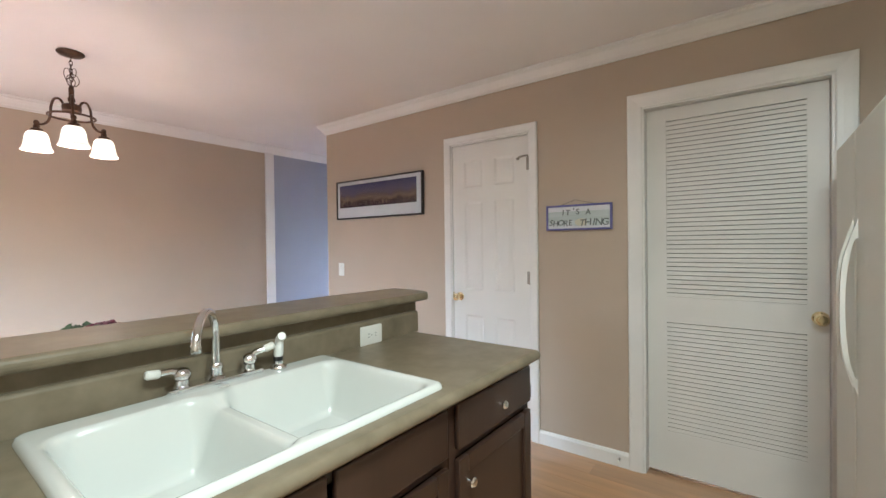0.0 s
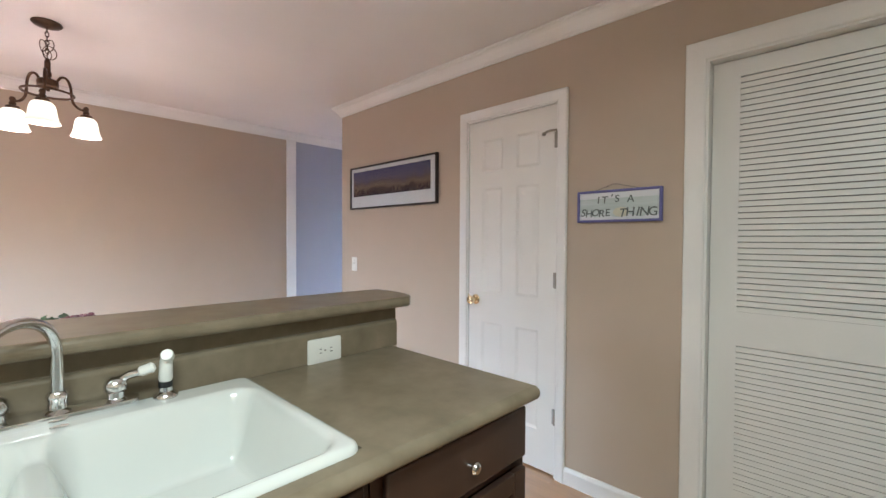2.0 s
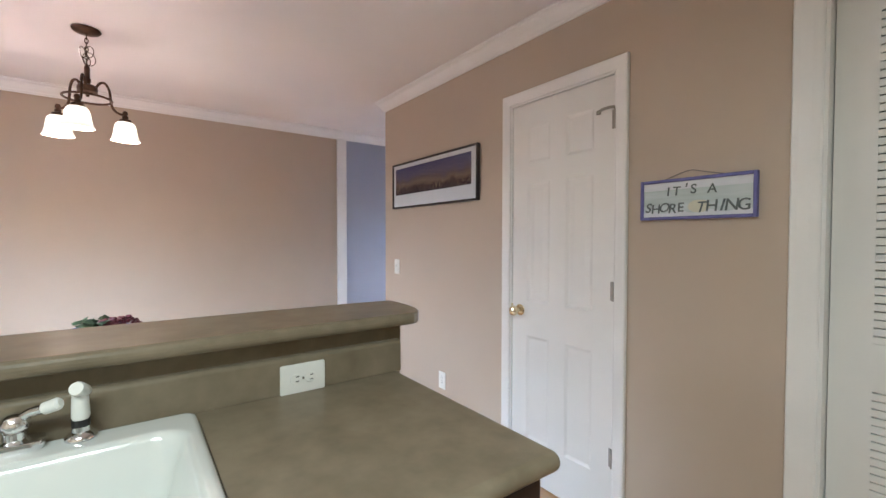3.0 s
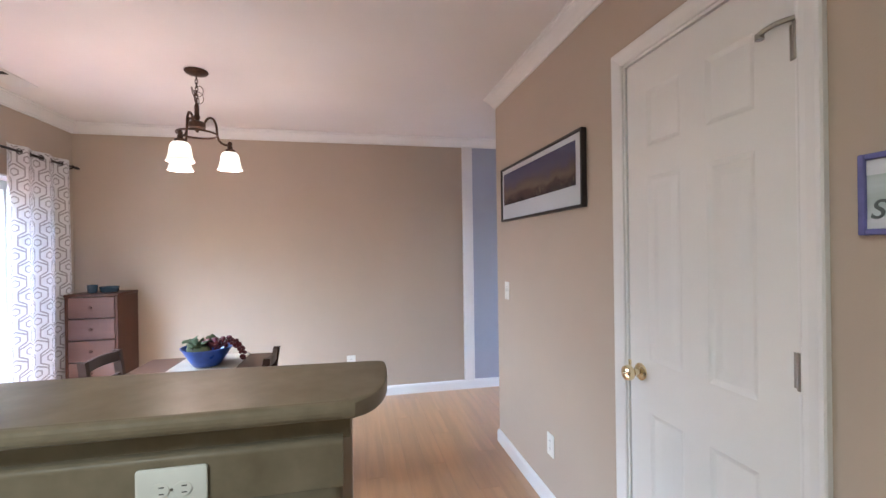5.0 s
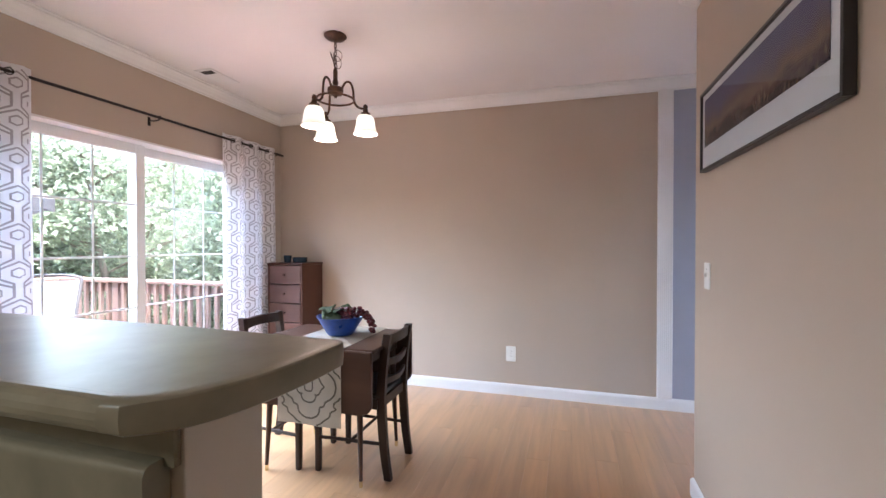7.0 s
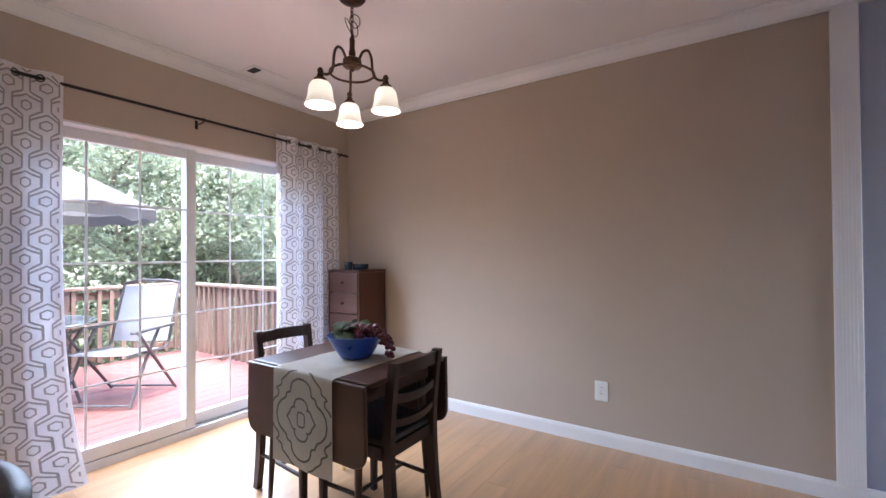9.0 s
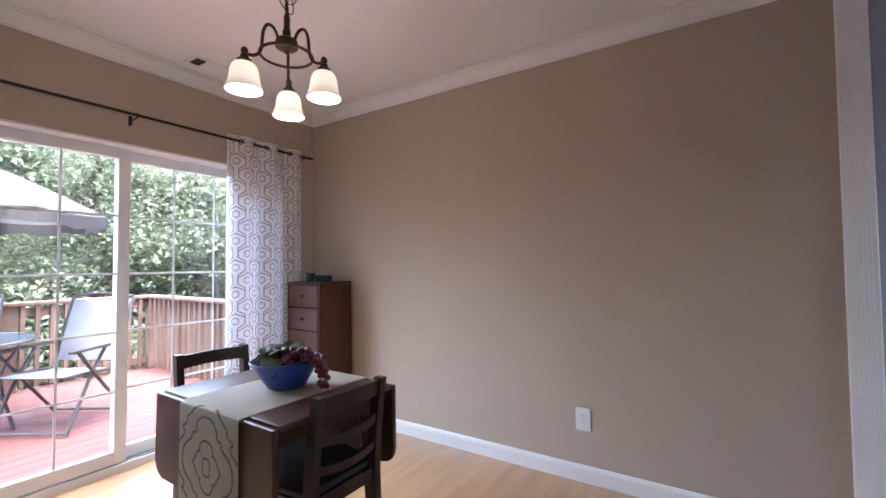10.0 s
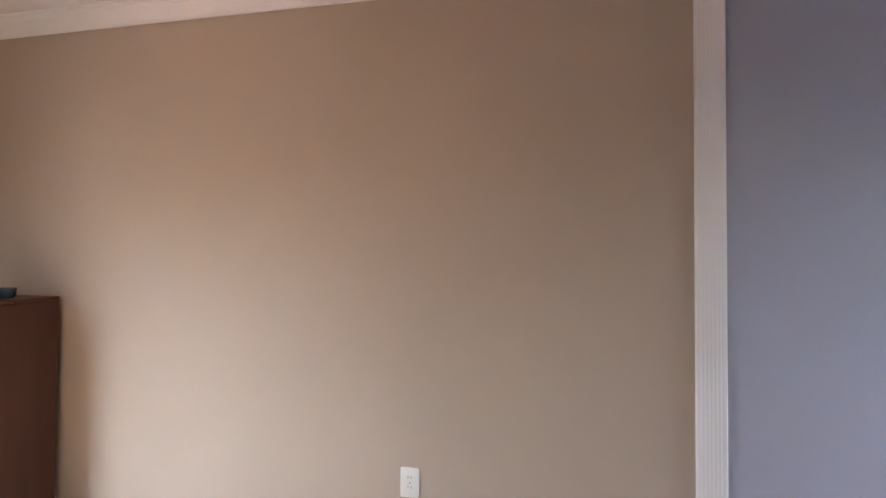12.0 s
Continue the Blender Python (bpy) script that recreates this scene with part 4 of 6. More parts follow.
# ---- pictures on the door wall ----
def picture():
    x0, x1, z0, z1 = -1.001, 0.040, 1.563, 1.913
    t = thing("framed_picture", ((x0 + x1) / 2, WY, 1.73), "wide black-framed city night panorama with white mat", "picture")
    y = WY - 0.002
    f = 0.013
    d = 0.026
    part("frame", B((x0, y - d, z0, x0 + f, y, z1), (x1 - f, y - d, z0, x1, y, z1), (x0 + f, y - d, z0, x1 - f, y, z0 + f), (x0 + f, y - d, z1 - f, x1 - f, y, z1), bevel=0.0015, seg=1), BLACKFRAME, t)
    part("mat_board", B((x0 + f, y - 0.016, z0 + f, x1 - f, y - 0.010, z1 - f)), MATBOARD, t, "white mat board")
    part("print", B((x0 + 0.045, y - 0.019, z0 + 0.105, x1 - 0.065, y - 0.0165, z1 - 0.042)), PANORAMA, t, "violet night panorama print")
    pane("glazing", [(x0 + f, y - 0.022, z0 + f), (x1 - f, y - 0.022, z0 + f), (x1 - f, y - 0.022, z1 - f), (x0 + f, y - 0.022, z1 - f)], t)


picture()


def words(name, text, size, at, material, parent, shear=0.0):
    """One letter as a thin mesh standing on a wall that faces -y; at is its centre."""
    cu = bpy.data.curves.new(name, "FONT")
    cu.body, cu.size, cu.extrude, cu.align_x, cu.align_y, cu.shear, cu.offset = text, size, 0.0008, "CENTER", "CENTER", shear, 0.0004
    cu.space_character = 1.12
    tmp = new(name, cu)
    bpy.context.view_layer.update()
    me = bpy.data.meshes.new_from_object(tmp.evaluated_get(bpy.context.evaluated_depsgraph_get()))
    bpy.data.objects.remove(tmp)
    me.transform(OFF[parent] @ Matrix.Translation(at) @ Matrix.Rotation(radians(90), 4, "X"))
    me.materials.clear()
    me.materials.append(material)
    ob = new(name, me)
    ob.parent = parent
    OFF[ob] = OFF[parent]


def sign():
    x0, x1, z0, z1 = 1.069, 1.477, 1.402, 1.561
    t = thing("beach_sign", ((x0 + x1) / 2, WY, 1.46), "painted wooden beach sign with violet-blue frame on a string", "sign")
    y = WY - 0.003
    f = 0.012
    part("frame", B((x0, y - 0.020, z0, x0 + f, y, z1), (x1 - f, y - 0.020, z0, x1, y, z1), (x0 + f, y - 0.020, z0, x1 - f, y, z0 + f), (x0 + f, y - 0.020, z1 - f, x1 - f, y, z1), bevel=0.002, seg=1), SIGNBLUE, t)
    part("board", B((x0 + f, y - 0.012, z0 + f, x1 - f, y - 0.002, z1 - f)), SIGNFACE, t, "sea-green washed board")
    part("painted_sky", B((x0 + f, y - 0.0128, z1 - f - 0.030, x1 - f, y - 0.0118, z1 - f)), SIGNWHITE, t, "chalky white painted sky")
    wave = [(x0 + f, z0 + f), (x1 - f, z0 + f)] + [(x1 - f - (x1 - x0 - 2 * f) * k / 20, z0 + 0.030 + 0.006 * math.sin(k * 1.1)) for k in range(21)]
    part("painted_surf", prism(bmesh.new(), wave, "y", y - 0.0128, y - 0.0118), SIGNWHITE, t, "white painted surf")
    part("painted_sand", prism(bmesh.new(), [(1.292 + 0.040 * math.cos(radians(a)), 1.450 + 0.024 * math.sin(radians(a))) for a in range(0, 360, 30)], "y", y - 0.0134, y - 0.0124), SIGNYELLOW, t, "sand-yellow painted patch")
    rnd = random.Random(4)
    for text, x, z, step, size in (("IT'S", 1.166, 1.514, 0.038, 0.052), ("A", 1.318, 1.514, 0.036, 0.052), ("SHORE", 1.082, 1.447, 0.032, 0.050), ("THING", 1.276, 1.447, 0.039, 0.058)):
        for letter in text:
            half = step * (0.32 if letter in "I'" else 0.5)
            x += half
            words("letter", letter, size * rnd.uniform(0.92, 1.06), (x, y - 0.0142, z + rnd.uniform(-0.004, 0.004)), INK, t, rnd.uniform(0.0, 0.3))
            x += half
    part("hanging_string", tube(bmesh.new(), bezier([(1.162, y - 0.012, z1 - 0.002), (1.217, y - 0.012, z1 + 0.016), (1.259, y - 0.006, z1 + 0.028), (1.307, y - 0.012, z1 + 0.016), (1.382, y - 0.012, z1 - 0.002)], 20), 0.0018, 6), CANVAS, t)


sign()


# ---- refrigerator ----
def fridge():
    t = thing("refrigerator", (2.84, 4.79, 0), "white side-by-side refrigerator with bowed handles", "refrigerator")
    part("body", B((2.482, 4.365, 0.03, 3.21, 5.21, 1.675), bevel=0.006), FRIDGE, t)
    part("grille", B((2.50, 4.38, 0.0, 2.54, 5.20, 0.09), bevel=0.004), BLACKP, t)
    for y0, y1, hy in ((4.365, 4.782, 4.745), (4.794, 5.21, 4.832)):
        d = part("door", B((2.422, y0, 0.10, 2.480, y1, 1.692), bevel=0.014, seg=4), FRIDGE, t, "white textured door")
        outer = bezier([(2.4225, 0, 1.415), (2.420, 0, 1.385), (2.404, 0, 1.33), (2.384, 0, 1.24), (2.378, 0, 1.10), (2.384, 0, 0.96), (2.404, 0, 0.88), (2.420, 0, 0.825), (2.4225, 0, 0.79)], 32)
        inner = bezier([(2.4235, 0, 1.328), (2.412, 0, 1.318), (2.397, 0, 1.23), (2.391, 0, 1.10), (2.397, 0, 0.97), (2.412, 0, 0.885), (2.4235, 0, 0.875)], 32)
        bm = bmesh.new()
        rows = [[bm.verts.new((p[0], hy + s * w, p[2])) for p, s, w in ((o, -1, 0.010), (o, 1, 0.010), (q, 1, 0.014), (q, -1, 0.014))] for o, q in zip(outer, inner)]
        for r0, r1 in zip(rows, rows[1:]):
            for k in range(4):
                bm.faces.new((r0[k], r0[(k + 1) % 4], r1[(k + 1) % 4], r1[k]))
        part("handle", bm, WHITEP, d, "white bowed handle", smooth=50)


fridge()

# light box added behind the walker, for a kitchen source that is never seen
kl = thing("ceiling_light", (2.45, 3.10, CEIL), "assumed white rectangular ceiling light with opal diffuser, out of view", "ceiling light")
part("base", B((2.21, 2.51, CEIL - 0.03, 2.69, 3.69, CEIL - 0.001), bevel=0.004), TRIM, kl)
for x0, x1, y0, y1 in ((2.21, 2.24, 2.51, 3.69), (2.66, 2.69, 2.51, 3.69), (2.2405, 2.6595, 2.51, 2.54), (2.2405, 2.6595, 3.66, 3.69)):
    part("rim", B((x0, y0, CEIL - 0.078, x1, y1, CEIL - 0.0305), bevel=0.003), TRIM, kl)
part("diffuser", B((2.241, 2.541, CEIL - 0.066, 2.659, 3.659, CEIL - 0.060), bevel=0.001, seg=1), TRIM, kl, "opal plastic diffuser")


# ---- chandelier ----
def chandelier():
    cx, cy = -1.048, 3.557
    t = thing("chandelier", (cx, cy, CEIL), "bronze three-arm chandelier, lit, with frosted bell shades", "chandelier")
    part("canopy", lathe(bmesh.new(), [(0, -0.001), (0.064, -0.001), (0.066, -0.006), (0.058, -0.016), (0.030, -0.024), (0.010, -0.028), (0, -0.030)], (cx, cy, CEIL), 32), BRONZE, t)
    z = CEIL - 0.028
    k = 0
    while z > 2.285:
        pts = [Vector((0.0075 * math.cos(a), 0, 0.016 * math.sin(a))) for a in (2 * math.pi * i / 12 for i in range(12))]
        m = Matrix.Translation((cx, cy, z - 0.012)) @ Matrix.Rotation(radians(90 * (k % 2)), 4, "Z")
        part("chain_link", tube(bmesh.new(), [m @ p for p in pts], 0.0022, 6, closed=True), BRONZE, t)
        z -= 0.0225
        k += 1
    for a, r, zc, off in ((20, 0.040, 2.330, -0.016), (75, 0.034, 2.312, 0.012), (140, 0.030, 2.352, 0.014), (50, 0.024, 2.298, 0.0)):
        m = Matrix.Translation((cx - off * 0.55, cy + off * 0.8, zc)) @ Matrix.Rotation(radians(a), 4, "Z") @ Matrix.Rotation(radians(18), 4, "X")
        part("cord_loop", tube(bmesh.new(), [m @ Vector((r * 0.85 * math.cos(q), 0, r * math.sin(q))) for q in (2 * math.pi * i / 20 for i in range(20))], 0.0021, 6, closed=True), BRONZE, t)
    part("stem", lathe(bmesh.new(), [(0, 2.283), (0.006, 2.280), (0.010, 2.270), (0.013, 2.262), (0.013, 2.208), (0.017, 2.202), (0.017, 2.186), (0.013, 2.180), (0.013, 2.166), (0, 2.166)], (cx, cy, 0), 20), BRONZE, t)
    part("hub", lathe(bmesh.new(), [(0, 2.172), (0.022, 2.171), (0.036, 2.166), (0.045, 2.158), (0.046, 2.140), (0.043, 2.134), (0.046, 2.130), (0.040, 2.124), (0.018, 2.118), (0.008, 2.112), (0.008, 2.104), (0, 2.102)], (cx, cy, 0), 28), BRONZE, t)
    part("ring", tube(bmesh.new(), [(cx + 0.107 * math.cos(a), cy + 0.107 * math.sin(a), 2.094) for a in (2 * math.pi * i / 40 for i in range(40))], 0.0062, 8, closed=True), BRONZE, t)
    for a in (-10, 110, 230):
        d = Vector((math.cos(radians(a)), math.sin(radians(a)), 0))
        c = Vector((cx, cy, 0))

        def at(r, z):
            return c + d * r + Vector((0, 0, z))
        arm = part("arm", tube(bmesh.new(), bezier([at(0.036, 2.150), at(0.043, 2.172), at(0.060, 2.196), at(0.084, 2.196), at(0.101, 2.160), at(0.107, 2.098), at(0.117, 2.066), at(0.138, 2.048), at(0.162, 2.044), at(0.175, 2.050)], 40), 0.0066, 10), BRONZE, t)
        e = at(0.175, 0)
        part("shade_holder", lathe(bmesh.new(), [(0, 2.068), (0.007, 2.067), (0.013, 2.060), (0.014, 2.050), (0.010, 2.042), (0.015, 2.036), (0.016, 2.028), (0.012, 2.022), (0.026, 2.018), (0.030, 2.012), (0.030, 1.998), (0, 1.998)], e, 22), BRONZE, arm)
        prof = [(0.026, 2.003), (0.038, 2.000), (0.047, 1.990), (0.053, 1.972), (0.056, 1.950), (0.059, 1.930), (0.064, 1.912), (0.070, 1.899), (0.072, 1.893)]
        s = part("shade", lathe(bmesh.new(), prof + [(r - 0.004, z) for r, z in reversed(prof)], e, 32), SHADE, arm, "lit frosted glass bell shade")
        s.visible_shadow = False


chandelier()


# ---- ceiling vent ----
def vent():
    x0, x1, y0, y1 = -1.480, -1.205, 2.335, 2.485
    z = CEIL
    t = thing("ceiling_vent", ((x0 + x1) / 2, (y0 + y1) / 2, z), "white louvred ceiling air register", "air vent")
    f = 0.022
    part("frame", B((x0, y0, z - 0.008, x1, y0 + f, z - 0.0005), (x0, y1 - f, z - 0.008, x1, y1, z - 0.0005), (x0, y0 + f, z - 0.008, x0 + f, y1 - f, z - 0.0005), (x1 - f, y0 + f, z - 0.008, x1, y1 - f, z - 0.0005), bevel=0.003, seg=1), TRIM, t)
    # no hollow above: the duct's shade is a flat dark sheet
    part("backing", B((x0 + f, y0 + f, z - 0.0022, x1 - f, y1 - f, z - 0.0006)), DUCT_SHADE, t, "dark sheet in place of the shade inside the duct")
    n = 11
    for k in range(n):
        x = x0 + f + (x1 - x0 - 2 * f) * (k + 0.5) / n
        if k in (8, 9, 10):
            continue
        lean = 0.0112
        bm = bmesh.new()
        prism(bm, [(x - 0.003 - lean, z - 0.009), (x - lean, z - 0.010), (x + lean + 0.002, z - 0.003), (x + lean, z - 0.0025)], "y", y0 + f - 0.002, y1 - f + 0.002)
        part("slat", bm, TRIM, t)


vent()


# ---- curtains ----
def curtain_rod():
    y, z = 2.282, 2.078
    t = thing("curtain_rod", (-1.0, y, z), "black metal curtain rod on wall brackets", "curtain rod")
    part("rod", tube(bmesh.new(), [(-2.20, y, z), (0.32, y, z)], 0.0085, 12), IRON, t)
    for x, s in ((-2.20, -1), (0.32, 1)):
        part("finial", lathe(bmesh.new(), [(0, 0), (0.011, 0), (0.013, 0.008), (0.009, 0.016), (0.011, 0.026), (0.009, 0.040), (0.005, 0.056), (0, 0.060)], (x, y, z), 14, Matrix.Rotation(radians(90 * s), 4, "Y")), IRON, t)
    for x in (-2.16, -0.985, 0.27):
        b = part("bracket", B((x - 0.009, SY + 0.0005, z - 0.045, x + 0.009, SY + 0.006, z + 0.012), bevel=0.001, seg=1), IRON, t)
        part("bracket_arm", tube(bmesh.new(), bezier([(x, SY + 0.005, z - 0.012), (x, SY + 0.05, z - 0.018), (x, y - 0.004, z - 0.014), (x, y + 0.012, z - 0.002), (x, y + 0.006, z + 0.011)], 14), 0.0045, 8), IRON, b)


curtain_rod()


def curtain(x0, x1, folds, label, seed, flare):
    """A grommet curtain: a wavy sheet with the printed hexagon chain laid on its cloth."""
    yc, top, bot = 2.282, 2.118, 0.012
    t = thing("curtain", ((x0 + x1) / 2, yc, bot), label, "curtain", "curtains at the sliding door")
    width = (x1 - x0) * 1.13
    rnd = random.Random(seed)
    ph = [rnd.uniform(-0.25, 0.25) for _ in range(folds + 2)]

    def surf(u, v, lift=0.0):
        """u across the cloth 0..width, v down from the top in metres."""
        s = min(max(u / width, -0.01), 1.01)
        h = v / (top - bot)
        amp = 0.018 + 0.007 * h
        k = s * folds
        j = int(min(max(k, 0), folds))
        w = ph[j] * (1 - (k - j)) + ph[j + 1] * (k - j)
        a = 2 * math.pi * k + w * 1.6 * h
        x = x0 + (x1 - x0) * s + 0.003 * math.sin(2 * a) + flare * h ** 4 * (s - 0.5) * 0.5 + 0.012 * h * math.sin(3 * h + seed)
        y = yc + amp * math.sin(a) + 0.01 * h * math.sin(5 * h + k)
        dy, dx = amp * math.cos(a) * 2 * math.pi, (x1 - x0) / folds
        n = Vector((-dy, dx, 0)).normalized()
        z = top - v * (1 - 0.0) + 0.006 * math.sin(a) * h
        return Vector((x, y, z)) + n * lift

    bm = bmesh.new()
    nu, nv = folds * 22, 40
    V = [[bm.verts.new(surf(width * i / nu, (top - bot) * j / nv, 0.0)) for j in range(nv + 1)] for i in range(nu + 1)]
    W = [[bm.verts.new(surf(width * i / nu, (top - bot) * j / nv, -0.0016)) for j in range(nv + 1)] for i in range(nu + 1)]
    for i in range(nu):
        for j in range(nv):
            bm.faces.new((V[i][j], V[i + 1][j], V[i + 1][j + 1], V[i][j + 1]))
            bm.faces.new((W[i][j], W[i][j + 1], W[i + 1][j + 1], W[i + 1][j]))
    for i in range(nu):
        bm.faces.new((V[i][nv], V[i + 1][nv], W[i + 1][nv], W[i][nv]))
        bm.faces.new((V[i][0], W[i][0], W[i + 1][0], V[i + 1][0]))
    cl = part("cloth", bm, FABRIC, t)
    # print: zigzag lines part the columns into hexagons with necks; each hexagon has a peaked top and a ring
    pat = bmesh.new()
    P, s_, d = 0.186, 0.0755, 0.020
    H = top - bot

    def lay(line, w, lift):
        run_ = []
        for q in dense(line, 0.014, False) + [None]:
            if q is not None and 0.004 < q[0] < width - 0.004 and 0.004 < q[1] < H - 0.004:
                run_.append(q)
                continue
            if len(run_) > 1:
                ribbon(pat, run_, w, lambda u, v: surf(u, v, lift), closed=False)
            run_ = []

    for c in range(-1, int(width / s_) + 2):
        uc = c * s_
        off = (c % 2) * P / 2
        mid = uc + s_ / 2
        line = []
        for k in range(-1, int(H / P) + 2):
            b = k * P + off
            line += [(mid - d, b - 0.0737), (mid + d, b - 0.0461), (mid + d, b + 0.0193), (mid - d, b + 0.0469)]
            lay([(uc - s_ / 2 - d, b - 0.0277), (uc, b - 0.0587), (uc + s_ / 2 + d, b - 0.0277)], 0.0088, 0.0011)
            ring = [(uc + 0.0225 * x, b - 0.005 + 0.0245 * y) for x, y in ((0, -1), (1, -0.5), (1, 0.5), (0, 1), (-1, 0.5), (-1, -0.5), (0, -1))]
            lay(ring, 0.0080, 0.0012)
        lay(line, 0.0088, 0.0009)
    part("printed_pattern", pat, FABRIC_P, cl, "grey-taupe hexagon chain print", smooth=0)
    for k in range(1, folds * 2):
        u = width * k / (folds * 2)
        p = surf(u, 0.040)
        q = surf(u + 0.01, 0.040) - surf(u - 0.01, 0.040)
        m = Matrix.Translation(p) @ q.to_track_quat("X", "Z").to_matrix().to_4x4() @ Matrix.Rotation(radians(90), 4, "X")
        part("grommet", tube(bmesh.new(), [m @ Vector((0.0165 * math.cos(a), 0.0165 * math.sin(a), 0)) for a in (2 * math.pi * i / 20 for i in range(20))], 0.003, 6, closed=True), IRON, t, "dark metal grommet")


curtain(-2.13, -1.52, 3, "white grommet curtain printed with grey-taupe hexagons, drawn aside by the dresser", 3, 0.14)
curtain(-0.29, 0.24, 3, "white curtain printed with grey-taupe hexagons, hem flaring", 7, 0.42)


# ---- tall narrow dresser ----
def dresser():
    x0, x1, y0, y1, h = WX + 0.03, -1.985, 2.318, 2.672, 1.078
    t = thing("tall_dresser", ((x0 + x1) / 2, (y0 + y1) / 2, 0), "tall narrow reddish-brown wooden chest of six drawers", "dresser")
    for ya in (y0, y1 - 0.018):
        part("side_panel", B((x0, ya, 0.0, x1, ya + 0.018, h - 0.020), bevel=0.002, seg=1), DRESSERW, t)
    part("back_panel", B((x0, y0 + 0.0185, 0.0, x0 + 0.010, y1 - 0.0185, h - 0.020), bevel=0.002, seg=1), DRESSERW, t)
    part("plinth", B((x0 + 0.0105, y0 + 0.0185, 0.0, x1 - 0.012, y1 - 0.0185, 0.055), bevel=0.002, seg=1), DRESSERW, t)
    part("top", B((x0, y0 - 0.004, h - 0.0195, x1 + 0.006, y1 + 0.004, h), bevel=0.004), DRESSERW, t)
    n = 6
    dz = (h - 0.020 - 0.060) / n
    for k in range(n):
        z = 0.060 + k * dz
        d = part("drawer", B((x1 - 0.30, y0 + 0.021, z + 0.003, x1 + 0.002, y1 - 0.021, z + dz - 0.004), bevel=0.004), DRAWER_LIT, t, "reddish drawer front, painted lighter as lit")
        part("drawer_knob", lathe(bmesh.new(), [(0, 0), (0.006, 0), (0.006, 0.008), (0.012, 0.014), (0.012, 0.019), (0, 0.023)], (x1 + 0.002, (y0 + y1) / 2, z + dz / 2), 14, Matrix.Rotation(radians(90), 4, "Y")), DRESSERW, d, "dark wooden knob")
    a = thing("glass_dish", (-2.135, 2.545, h), "low dark blue-grey glass dish on the dresser", "dish")
    part("dish", lathe(bmesh.new(), [(0, 0.001), (0.055, 0.001), (0.062, 0.010), (0.066, 0.046), (0.063, 0.046), (0.058, 0.012), (0, 0.010)], (-2.135, 2.545, h), 24), TEAL, a)
    b = thing("glass_cup", (-2.085, 2.452, h), "small blue-grey glass candle cup on the dresser", "candle holder")
    part("cup", lathe(bmesh.new(), [(0, 0.001), (0.028, 0.001), (0.034, 0.030), (0.036, 0.064), (0.033, 0.064), (0.030, 0.030), (0, 0.010)], (-2.085, 2.452, h), 20), TEAL, b)


dresser()


# ---- drop-leaf table with runner and fruit ----
TX, TY, TZ = -1.005, 3.575, 0.712


def table():
    t = thing("drop_leaf_table", (TX, TY, 0), "dark wooden drop-leaf table, both leaves hanging down", "table")
    w, l = 0.262, 0.372
    part("tabletop", prism(bmesh.new(), round_rect(TX - w, TY - l, TX + w, TY + l, 0.012, 2), "z", TZ - 0.020, TZ, bevel=0.006, seg=3), TABLEW, t)
    for s in (1, -1):
        xi = TX + s * (w + 0.006)
        xo = TX + s * (w + 0.026)
        outline = [(TY - l, TZ - 0.004), (TY - l, 0.445)] + [(TY - l + 0.055 - 0.055 * math.cos(radians(a)), 0.445 - 0.055 * math.sin(radians(a))) for a in range(15, 91, 15)] \
            + [(TY + l - 0.055 + 0.055 * math.sin(radians(a)), 0.445 - 0.055 * math.cos(radians(a))) for a in range(0, 76, 15)] + [(TY + l, 0.445), (TY + l, TZ - 0.004)]
        part("drop_leaf", prism(bmesh.new(), outline, "x", min(xi, xo), max(xi, xo), bevel=0.006, seg=2), TABLEW, t, "hanging leaf with rounded corners")
    a, b = 0.235, 0.29
    part("apron", B((TX - a, TY - b, 0.605, TX - a + 0.018, TY + b, TZ - 0.021), (TX + a - 0.018, TY - b, 0.605, TX + a, TY + b, TZ - 0.021), (TX - a + 0.018, TY - b, 0.605, TX + a - 0.018, TY - b + 0.018, TZ - 0.021), (TX - a + 0.018, TY + b - 0.018, 0.605, TX + a - 0.018, TY + b, TZ - 0.021)), TABLEW, t)
    for sx in (-1, 1):
        for sy in (-1, 1):
            x, y = TX + sx * (a - 0.024), TY + sy * (b - 0.024)
            bm = bmesh.new()
            ex, ey = x + sx * 0.022, y + sy * 0.020
            for z0, r0, z1, r1, p, q in ((TZ - 0.021, 0.021, 0.58, 0.021, 0.0, 0.02), (0.58, 0.021, 0.03, 0.0095, 0.02, 1.0)):
                pa, pb = Vector((x, y, z0)).lerp(Vector((ex, ey, z0)), p), Vector((x, y, z1)).lerp(Vector((ex, ey, z1)), q)
                tube(bm, [pa, pb], [r0, r1], 12)
            leg = part("leg", bm, TABLEW, t)
            part("ferrule", lathe(bmesh.new(), [(0, 0.0), (0.010, 0.0), (0.010, 0.012), (0.0105, 0.033), (0, 0.033)], (ex, ey, 0.0), 12), BRASS, leg, "brass foot cap")


table()


